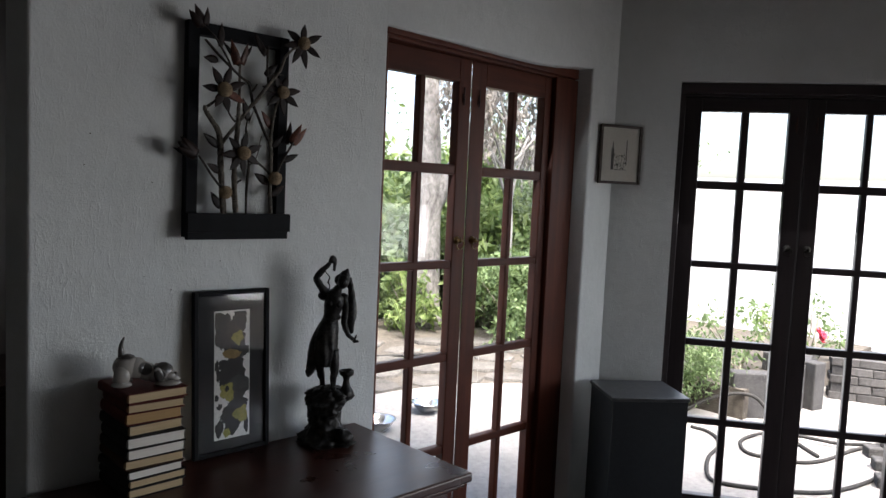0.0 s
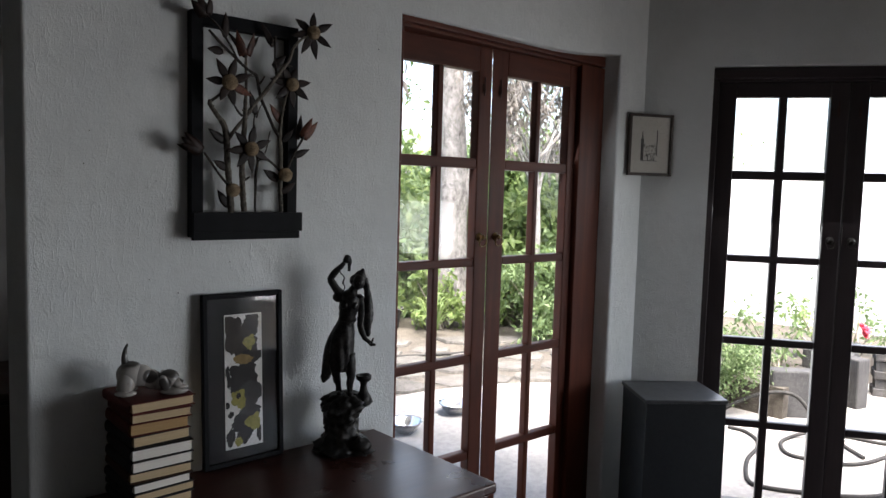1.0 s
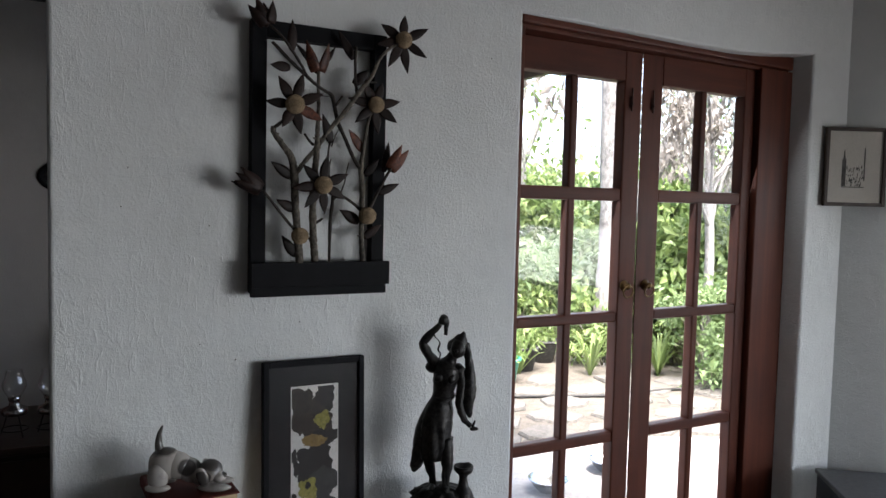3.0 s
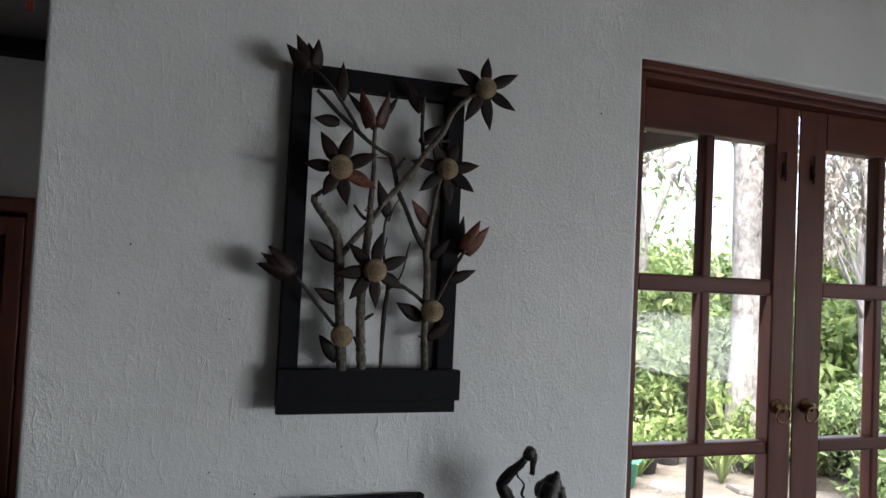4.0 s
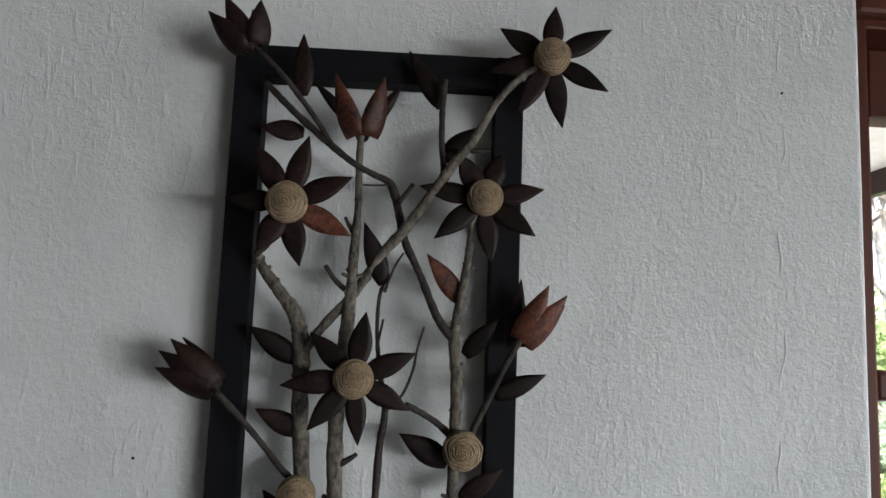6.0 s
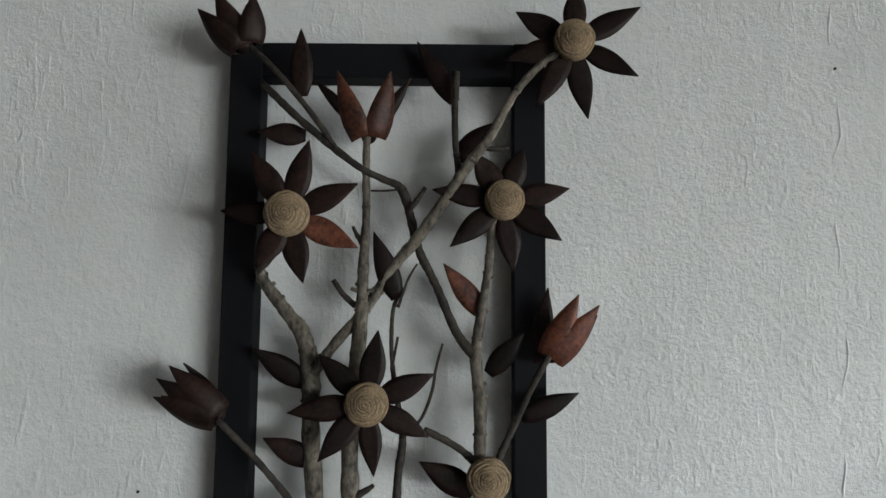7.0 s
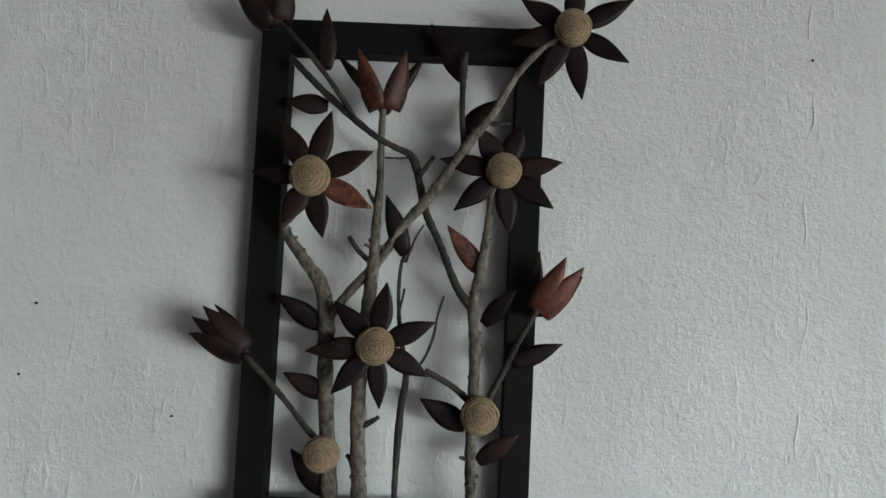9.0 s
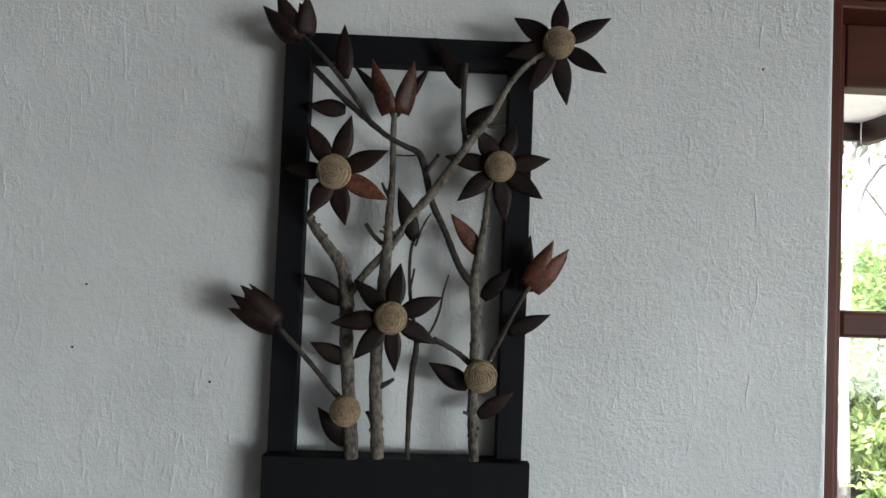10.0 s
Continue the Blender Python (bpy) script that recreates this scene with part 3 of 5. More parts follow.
for y, lean in ((-0.031, 14), (0.016, -14)):         # hanging ears
    ellipsoid(bm, (0.04, y, 0.029), (0.012, 0.0065, 0.025), 12, 8, pose(0, 0, 0, lean, -14, 0).to_3x3())
for y in (-0.022, 0.02):
    ellipsoid(bm, (-0.05, y, 0.03), (0.021, 0.013, 0.028), 12, 8)
    ellipsoid(bm, (-0.05, y * 1.1, 0.008), (0.026, 0.011, 0.009), 12, 8)
    ellipsoid(bm, (0.062, y - 0.006, 0.0085), (0.034, 0.011, 0.0085), 12, 8)
tube(bm, [(-0.05, 0, 0.072, 0.0105), (-0.054, 0, 0.092, 0.0075), (-0.052, 0, 0.112, 0.005), (-0.046, 0, 0.128, 0.0022)], 10, 4)
pup, nt, b = node_mat("spotted_porcelain", 0.22, 0, 0.5)
sp = add(nt, "ShaderNodeTexNoise", Scale=24.0, Detail=3.0, Roughness=0.55)
nt.links.new(coords(nt), sp.inputs[0])
# grey saddle and head, white rump and paws
mark = None
for centre, radius in (((-0.045, 0.0, 0.1), 0.034), ((0.006, -0.02, 0.048), 0.018), ((0.05, -0.006, 0.05), 0.027), ((0.04, -0.035, 0.03), 0.016), ((0.082, -0.016, 0.033), 0.008)):
    away = nt.nodes.new("ShaderNodeVectorMath")
    away.operation, away.inputs[1].default_value = "DISTANCE", centre
    nt.links.new(coords(nt), away.inputs[0])
    rg = nt.nodes.new("ShaderNodeMapRange")
    rg.inputs[1].default_value, rg.inputs[2].default_value, rg.inputs[3].default_value, rg.inputs[4].default_value = radius * 0.8, radius * 1.15, 0.6, 0.0
    nt.links.new(away.outputs["Value"], rg.inputs[0])
    if mark:
        top = nt.nodes.new("ShaderNodeMath")
        top.operation = "MAXIMUM"
        nt.links.new(mark, top.inputs[0]), nt.links.new(rg.outputs[0], top.inputs[1])
        mark = top.outputs[0]
    else:
        mark = rg.outputs[0]
sm = nt.nodes.new("ShaderNodeMath")
nt.links.new(mark, sm.inputs[0]), nt.links.new(sp.outputs[0], sm.inputs[1])
nt.links.new(ramp(nt, sm.outputs[0], [(0.5, (0.42, 0.4, 0.37)), (0.64, (0.3, 0.285, 0.265)), (0.9, (0.075, 0.07, 0.066))]), b.inputs["Base Color"])
solid("puppy_figurine", bm, pup, "white and grey porcelain puppy figurine on the book stack", "figurine", smooth=True, m=pose(-0.187, -0.128, BOOKS_TOP, 0, 0, -22))

# leaning framed print
fw, fh = 0.25, 0.494
art_print = thing("framed_print", "narrow abstract print in a black frame leaning on the wall", "picture", Matrix.Translation((0.119, -0.054, TZ + 0.002)) @ pose(0, 0, 0, -3.1, 0.5, 2))
b_w = 0.014
for x0, x1 in ((-fw / 2, -fw / 2 + b_w), (fw / 2 - b_w, fw / 2)):
    part("frame_side", cuboid(x0, x1, 0, 0.02, 0, fh, 0.002), BLACK_WOOD, art_print)
for z0, z1 in ((0, b_w), (fh - b_w, fh)):
    part("frame_rail", cuboid(-fw / 2 + b_w, fw / 2 - b_w, 0.0005, 0.0195, z0, z1, 0.002), BLACK_WOOD, art_print)
part("mat_board", cuboid(-fw / 2 + b_w, fw / 2 - b_w, 0.010, 0.016, b_w, fh - b_w), MAT_GREY, art_print, "dark grey mat board")
sheet = part("print", cuboid(-0.058, 0.06, 0.0088, 0.0098, 0.045, 0.432), PRINT_PAPER, art_print, "abstract print in black, brown and yellow on white paper")
# blots: ink, centre across and down the sheet, half width and half height, all as shares of the sheet; the grey ones
# paint a reflection on the glass
BLOTS = [("brown", 0.28, 0.09, 0.24, 0.075), ("black", 0.72, 0.08, 0.2, 0.09), ("brown", 0.34, 0.2, 0.25, 0.12), ("brown", 0.66, 0.24, 0.2, 0.1), ("black", 0.72, 0.33, 0.22, 0.05), ("black", 0.5, 0.46, 0.36, 0.1),
         ("black", 0.3, 0.53, 0.18, 0.07), ("grey", 0.7, 0.62, 0.25, 0.11), ("grey", 0.62, 0.73, 0.3, 0.05), ("black", 0.42, 0.81, 0.24, 0.05), ("black", 0.14, 0.91, 0.11, 0.055), ("black", 0.5, 0.9, 0.22, 0.07),
         ("black", 0.9, 0.9, 0.06, 0.06), ("black", 0.06, 0.42, 0.05, 0.035), ("black", 0.1, 0.5, 0.04, 0.045), ("black", 0.06, 0.67, 0.05, 0.02), ("black", 0.15, 0.74, 0.07, 0.02),
         ("ochre", 0.48, 0.34, 0.22, 0.035), ("yellow", 0.35, 0.63, 0.16, 0.065), ("yellow", 0.74, 0.82, 0.17, 0.06), ("yellow", 0.36, 0.95, 0.08, 0.03), ("yellow", 0.66, 0.22, 0.13, 0.045), ("black", 0.35, 0.61, 0.05, 0.02)]
for k, (kind, u, v, ru, rv) in enumerate(BLOTS):
    bm = bmesh.new()
    rim = []
    for q in range(40):
        a = 2 * math.pi * q / 40
        w = 1 + 0.45 * noise.noise(Vector((1.3 * math.cos(a) + k * 7, 1.3 * math.sin(a), 0.4))) + 0.3 * noise.noise(Vector((4 * math.cos(a), 4 * math.sin(a) + k * 5, 2.1)))
        pu, pv = min(0.985, max(0.015, u + 1.14 * ru * w * math.cos(a))), min(0.99, max(0.01, v + 1.12 * rv * w * math.sin(a)))
        rim.append((-0.058 + 0.118 * pu, 0.432 - 0.387 * pv))
    y1 = 0.0087 - k * 0.00004
    lo_, hi_ = [bm.verts.new((x, 0.0088, z)) for x, z in rim], [bm.verts.new((x, y1, z)) for x, z in rim]
    bm.faces.new(hi_)
    for q in range(40):
        bm.faces.new((lo_[q], lo_[(q + 1) % 40], hi_[(q + 1) % 40], hi_[q]))
    bmesh.ops.recalc_face_normals(bm, faces=bm.faces)
    part("ink_and_reflection_shape", bm, INKS[kind + ("_ink" if kind in ("black", "brown") else "_wash")], sheet)
gl = part("glass", cuboid(-fw / 2 + b_w, fw / 2 - b_w, 0.005, 0.007, b_w, fh - b_w), PICTURE_GLASS, art_print)
gl.visible_shadow = False

# small framed drawing across the corner
pw, ph = 0.222, 0.277
drawing = thing("framed_drawing", "small ink drawing in a thin dark frame hung across the corner", "picture", pose(2.082, -0.068, 1.664, 0, 0, -26))
for x0, x1 in ((-pw / 2, -pw / 2 + 0.013), (pw / 2 - 0.013, pw / 2)):
    part("frame_side", cuboid(x0, x1, 0, 0.016, 0, ph, 0.002), DARK_FRAME, drawing)
for z0, z1 in ((0, 0.013), (ph - 0.013, ph)):
    part("frame_rail", cuboid(-pw / 2 + 0.013, pw / 2 - 0.013, 0.0005, 0.0155, z0, z1, 0.002), DARK_FRAME, drawing)
part("paper", cuboid(-pw / 2 + 0.013, pw / 2 - 0.013, 0.008, 0.012, 0.013, ph - 0.013), PAPER, drawing, "off-white paper")
gl = part("glass", cuboid(-pw / 2 + 0.013, pw / 2 - 0.013, 0.004, 0.006, 0.013, ph - 0.013), GLASS, drawing)
gl.visible_shadow = False
# the drawn church: two spires and a crowded body, as thin ink shapes
bm = bmesh.new()
rnd = random.Random(3)
def ink(x0, x1, z0, z1):
    block(bm, x0, x1, 0.0076, 0.0079, z0, z1)
ink(-0.048, -0.033, 0.07, 0.165)
for k in range(6):
    ink(-0.0445 + k * 0.0006, -0.0365 - k * 0.0006, 0.165 + k * 0.006, 0.171 + k * 0.006)
ink(0.031, 0.036, 0.09, 0.2)
for k in range(4):
    ink(0.0318, 0.0352, 0.2 + k * 0.002, 0.202 + k * 0.002)
for k in range(70):
    x, zz = rnd.uniform(-0.032, 0.03), rnd.uniform(0.068, 0.135)
    s = rnd.uniform(0.001, 0.004)
    ink(x, x + s, zz, zz + rnd.uniform(0.003, 0.011))
ink(-0.048, 0.036, 0.066, 0.069)
part("ink_drawing", bm, INK, drawing, "grey ink drawing of a church")

# bronze statuette: a draped water-carrier on a craggy rock
bm = bmesh.new()
rnd = random.Random(8)
rock = smooth_path([(0.001, 0.0), (0.084, 0.0), (0.085, 0.008), (0.076, 0.024), (0.058, 0.046), (0.048, 0.072), (0.047, 0.092), (0.057, 0.112), (0.066, 0.132), (0.066, 0.15), (0.058, 0.166), (0.03, 0.177), (0.001, 0.179)], 4)
lathe(bm, [(max(0.0005, r), z) for r, z in rock], 56)
for v in bm.verts:      # craggy sides, overhanging on one side
    a = math.atan2(v.co.y, v.co.x)
    q = Vector((math.cos(a) * 1.6, math.sin(a) * 1.6, v.co.z * 28))
    w = 1 + 0.28 * noise.noise(q) + 0.16 * noise.noise(q * 2.7) + 0.08 * noise.noise(q * 6)
    v.co.x, v.co.y = v.co.x * w - 0.012 * math.sin(min(1, v.co.z / 0.16) * 2.6), v.co.y * w * 0.84
for k in range(16):     # ledges round the top, rubble round the foot
    a, high = rnd.uniform(0, 2 * math.pi), k % 2
    r = 0.05 if high else 0.064
    c = rnd.uniform(0.01, 0.018)
    ellipsoid(bm, (r * math.cos(a) - 0.008 * high, r * 0.8 * math.sin(a), rnd.uniform(0.14, 0.165) if high else rnd.uniform(0.004, 0.02)), (c * 1.4, c, c * rnd.uniform(0.5, 0.8)), 12, 8, pose(0, 0, 0, rnd.uniform(-30, 30), rnd.uniform(-30, 30), 0).to_3x3())
ellipsoid(bm, (0.046, -0.05, 0.026), (0.03, 0.022, 0.026), 14, 10)
ellipsoid(bm, (0.062, -0.056, 0.01), (0.024, 0.014, 0.009), 12, 8)
rock_count = len(bm.verts)
# urn on the rock
lathe(bm, [(0.022, 0.135), (0.026, 0.15), (0.021, 0.168), (0.012, 0.182), (0.0095, 0.2), (0.013, 0.211), (0.022, 0.219), (0.0245, 0.229), (0.0235, 0.232), (0.019, 0.231), (0.013, 0.222)], 20, (0.054, -0.004, 0))
# legs and feet
tube(bm, [(-0.02, 0.005, 0.17, 0.009), (-0.022, 0.006, 0.2, 0.0085), (-0.03, 0.004, 0.235, 0.0135), (-0.026, 0, 0.28, 0.017)], 12, 5)
tube(bm, [(0.011, -0.01, 0.17, 0.009), (0.012, -0.01, 0.2, 0.0095), (0.014, -0.012, 0.238, 0.0145), (0.008, -0.006, 0.3, 0.02)], 12, 5)
ellipsoid(bm, (-0.021, -0.009, 0.178), (0.009, 0.019, 0.007)), ellipsoid(bm, (0.012, -0.023, 0.178), (0.009, 0.019, 0.007))
# skirt gathered in folds, short on one side and trailing on the other
first = len(bm.verts)
bm.verts.ensure_lookup_table()
tube(bm, [(-0.024, 0, 0.25, 0.034), (-0.02, 0, 0.285, 0.038), (-0.016, 0, 0.325, 0.039), (-0.009, 0, 0.365, 0.034), (-0.003, 0, 0.395, 0.026), (0, 0, 0.412, 0.023)], 36, 7)
tube(bm, [(-0.064, 0.005, 0.236, 0.006), (-0.056, 0.004, 0.252, 0.016), (-0.046, 0.002, 0.29, 0.021), (-0.038, 0, 0.335, 0.02), (-0.028, 0, 0.37, 0.016)], 14, 6)
bm.verts.ensure_lookup_table()
for v in list(bm.verts)[first:]:
    a = math.atan2(v.co.y, v.co.x + 0.015)
    low = max(0.0, min(1.0, (0.4 - v.co.z) / 0.13))
    w = 1 + 0.11 * low * math.sin(9 * a + 16 * v.co.z) + 0.05 * low * math.sin(17 * a - 40 * v.co.z)
    v.co.x, v.co.y = -0.015 + (v.co.x + 0.015) * w, v.co.y * w
    if v.co.z < 0.3:
        v.co.z += (v.co.x + 0.03) * 0.5 * (0.3 - v.co.z) / 0.05
# sash, torso, shoulders
tube(bm, [(0.024 * math.cos(q) + 0.001, 0.024 * math.sin(q), 0.405 + 0.008 * math.sin(q), 0.005) for q in (2 * math.pi * k / 20 for k in range(21))], 7, 1)
tube(bm, [(-0.001, 0, 0.395, 0.024), (0.001, -0.002, 0.42, 0.026), (0.006, -0.004, 0.448, 0.031), (0.009, 0, 0.474, 0.031), (0.016, 0, 0.49, 0.015), (0.026, -0.002, 0.507, 0.0105)], 18, 5)
ellipsoid(bm, (0.019, -0.024, 0.45), (0.013, 0.013, 0.013)), ellipsoid(bm, (-0.009, -0.024, 0.452), (0.013, 0.013, 0.013))
# head, hair and pointed cap
ellipsoid(bm, (0.033, -0.006, 0.519), (0.019, 0.021, 0.024), 16, 12), ellipsoid(bm, (0.03, 0.008, 0.522), (0.024, 0.022, 0.02), 16, 12)
ellipsoid(bm, (0.029, -0.026, 0.517), (0.005, 0.006, 0.005), 10, 7)
tube(bm, [(0.036, 0.004, 0.53, 0.022), (0.042, 0.004, 0.545, 0.014), (0.046, 0.004, 0.556, 0.006), (0.047, 0.004, 0.56, 0.002)], 14, 4)
# veil falling from the head past the elbow
tube(bm, [(0.05, 0.006, 0.53, 0.011), (0.058, 0.004, 0.5, 0.0095), (0.064, 0, 0.46, 0.0125), (0.062, -0.002, 0.42, 0.0185), (0.06, -0.006, 0.385, 0.015), (0.066, -0.008, 0.352, 0.004)], 14, 6)
# raised arm with a small vessel and its cord, puffed sleeve, lowered arm and hand
tube(bm, [(-0.014, 0, 0.474, 0.015), (-0.034, -0.004, 0.5, 0.0125), (-0.05, -0.008, 0.53, 0.0105), (-0.032, -0.01, 0.556, 0.009), (-0.01, -0.01, 0.578, 0.0075)], 12, 5)
ellipsoid(bm, (-0.003, -0.01, 0.588), (0.012, 0.011, 0.014)), tube(bm, [(0.004, -0.01, 0.59, 0.007), (0.004, -0.01, 0.57, 0.0055), (0.001, -0.01, 0.553, 0.0045)], 9, 3)
ellipsoid(bm, (-0.026, 0, 0.472), (0.018, 0.017, 0.015), 14, 10), ellipsoid(bm, (0.036, 0.002, 0.466), (0.017, 0.017, 0.016), 14, 10)
tube(bm, [(-0.024, -0.01, 0.552, 0.002), (-0.012, -0.01, 0.534, 0.0019), (-0.014, -0.008, 0.516, 0.0023), (-0.008, -0.006, 0.506, 0.0018), (-0.012, -0.006, 0.494, 0.0018)], 6, 4)
tube(bm, [(0.038, 0, 0.468, 0.0125), (0.044, -0.008, 0.43, 0.0115), (0.04, -0.016, 0.39, 0.0105), (0.05, -0.022, 0.356, 0.0085), (0.068, -0.026, 0.336, 0.0065)], 12, 5)
ellipsoid(bm, (0.076, -0.026, 0.331), (0.01, 0.007, 0.006)), tube(bm, [(0.072, -0.027, 0.336, 0.003), (0.076, -0.028, 0.344, 0.0028), (0.078, -0.028, 0.351, 0.0015)], 6, 3)
for k, v in enumerate(bm.verts):
    low = k < rock_count
    v.co += noise.noise_vector(v.co * (65 if low else 80)) * (0.007 if low else 0.003)
solid("statuette", bm, BRONZE, "dark bronze statuette of a draped figure on a rock base", "statue", smooth=True, m=Matrix.Translation((0.412, -0.125, TZ)) @ pose(0, 0, 0, 0, 0, -30))

# ---------------------------------------------------------------- wall art: frame, branches, coconut-shell flowers
art = thing("wall_art", "black-framed wall art of branches with dark shell flowers", "wall art")
part("frame_side", cuboid(-0.034, -0.001, -0.032, -0.003, 1.428, 2.036, 0.0015), BLACK_WOOD, art)
part("frame_side", cuboid(0.256, 0.288, -0.032, -0.003, 1.428, 2.036, 0.0015), BLACK_WOOD, art)
part("frame_rail", cuboid(-0.001, 0.256, -0.0315, -0.0035, 1.999, 2.0355, 0.0015), BLACK_WOOD, art)
part("frame_rail", cuboid(-0.001, 0.256, -0.0315, -0.0035, 1.428, 1.496, 0.0015), BLACK_WOOD, art)
part("front_board", cuboid(-0.036, 0.296, -0.052, -0.0325, 1.443, 1.498, 0.0005), BLACK_WOOD, art)
part("lower_strip", cuboid(-0.036, 0.287, -0.0515, -0.0325, 1.422, 1.4428, 0.0005), BLACK_WOOD, art)
counter = [0]


def branch(pts):
    counter[0] += 1
    bm = bmesh.new()
    rnd = random.Random(counter[0])
    pts = [(x, y, z, r * (1.02 if r > 0.0074 else 0.9)) for x, y, z, r in pts]
    tube(bm, pts, 10, 9, 0.2, counter[0])
    path = smooth_path(pts, 9)
    for k in range(4 + rnd.randrange(4), len(path) - 3, 17):      # ringed leaf scars
        a, b = Vector(path[k - 1][:3]), Vector(path[k + 1][:3])
        d, r = (b - a).normalized() * 0.0022, path[k][3]
        c = Vector(path[k][:3])
        tube(bm, [(*(c - d), r * 0.9), (*(c - d * 0.3), r * 1.09), (*(c + d * 0.4), r * 1.07), (*(c + d), r * 0.9)], 9, 1, 0.2, k)
    if pts[0][3] > 0.0055 and len(pts) > 4:      # cut side shoots and nodes
        for k in range(7):
            c = path[rnd.randrange(4, len(path) - 4)]
            p, r = Vector(c[:3]), c[3]
            d = Vector((rnd.choice((-1, 1)), -0.3, rnd.uniform(0.2, 0.9))).normalized()
            out = rnd.choice((1.35, 1.5, 2.1))
            tube(bm, [(*(p + d * r * 0.4), r * 0.6), (*(p + d * r * 1.05), r * 0.42), (*(p + d * r * out), r * 0.3)], 7, 3)
    part("branch", bm, BARK_THIN if max(p[3] for p in pts) < 0.0051 else BARK, art, "", True)


def petal_mesh(bm, base, tip, width, depth, cup, bend, start=0.12, toward=(0, -1, 0)):
    """A lens-shaped curved shell between two points; its hollow faces 'toward'."""
    base, tip = Vector(base), Vector(tip)
    d = tip - base
    n = Vector(toward)
    n = (n - d.normalized() * n.dot(d.normalized())).normalized()
    s = d.normalized().cross(n)
    rows, cols, th = 9, 5, 0.0011
    sheets = []
    for face in (0, 1):
        g = []
        for i in range(rows):
            t = i / (rows - 1)
            w = width * 0.5 * (math.sin(math.pi * (start + (1 - start) * t) ** 0.86) ** 1.05 if t < 1 else 0) + 0.0004
            line = []
            for j in range(cols):
                u = j / (cols - 1) * 2 - 1
                off = cup * (u * u - 0.35) * w * 2 + bend * math.sin(math.pi * t) * d.length - (th if face else 0)
                line.append(bm.verts.new(base + d * t + s * (u * w) + n * off))
            g.append(line)
        sheets.append(g)
    for f_, g in enumerate(sheets):
        for i in range(rows - 1):
            for j in range(cols - 1):
                q = (g[i][j], g[i][j + 1], g[i + 1][j + 1], g[i + 1][j])
                bm.faces.new(q if f_ == 0 else q[::-1])
    a, b = sheets
    rim = [(i, 0) for i in range(rows)] + [(rows - 1, j) for j in range(1, cols)] + [(i, cols - 1) for i in range(rows - 2, -1, -1)] + [(0, j) for j in range(cols - 2, 0, -1)]
    for (i, j), (k, l) in zip(rim, rim[1:] + rim[:1]):
        bm.faces.new((a[i][j], a[k][l], b[k][l], b[i][j]))
    return bm


def leaf(base, tip, y, width):
    counter[0] += 1
    rnd = random.Random(counter[0])
    bm = bmesh.new()
    petal_mesh(bm, (base[0], y, base[1]), (tip[0], y - rnd.uniform(0.0, 0.012), tip[1]), width * 1.02, 0, -0.06, 0.03 * rnd.uniform(0.3, 1.2))
    part("leaf", bm, SHELL_WARM if abs(base[0] - 0.226) < 0.002 and base[1] > 1.7 else SHELL, art, "", True)


def flower(x, y, z, r, petals):
    counter[0] += 1
    rnd = random.Random(counter[0])
    r *= 0.86
    fl = thing("flower", "", "")
    fl.parent = art
    fl.matrix_basis = Matrix.Translation((x, y, z))
    for deg, reach in petals:
        a = radians(deg)
        d = Vector((math.cos(a), 0, math.sin(a)))
        bm = bmesh.new()
        b0, b1 = d * (r * 0.62) + Vector((0, 0.006, 0)), d * reach + Vector((0, 0.006 + rnd.uniform(-0.006, 0.004), 0))
        petal_mesh(bm, b0, b1, 0.0225 * rnd.uniform(0.92, 1.08), 0, rnd.uniform(-0.05, 0.02), rnd.uniform(-0.03, 0.03))
        part("petal", bm, SHELL_WARM if deg == -25.0 else SHELL, fl, "", True)
    # coil of twine: a spiral laid over a low dome
    bm = bmesh.new()
    lathe(bm, [(r * 0.97, -0.012), (r * 1.0, -0.004), (r * 0.94, 0.002), (r * 0.7, 0.006), (r * 0.3, 0.008), (0.0005, 0.0085)], 28)
    turns, pts = 7, []
    n = turns * 22
    for k in range(n + 1):
        t = k / n
        q = 2 * math.pi * turns * t + rnd.uniform(-0.05, 0.05)
        rr = r * (0.985 - 0.95 * t) * (1 + 0.05 * math.sin(2.3 * q + x * 90) + 0.03 * math.sin(5.1 * q))
        hz = 0.001 + 0.0075 * (1 - (rr / r) ** 2)
        pts.append((rr * math.cos(q), rr * math.sin(q), hz, 0.0016 * (1 + 0.18 * math.sin(k * 1.9))))
    tube(bm, pts, 5, 1)
    for h in (-0.0095, -0.0065, -0.0035, -0.0008):
        tube(bm, [(r * 1.005 * math.cos(2 * math.pi * k / 28), r * 1.005 * math.sin(2 * math.pi * k / 28), h + 0.0004 * math.sin(k), 0.0016) for k in range(29)], 5, 1)
    part("twine_coil", bm, TWINE, fl, "tan coil of twine", True, pose(0, -0.004, 0, 90))


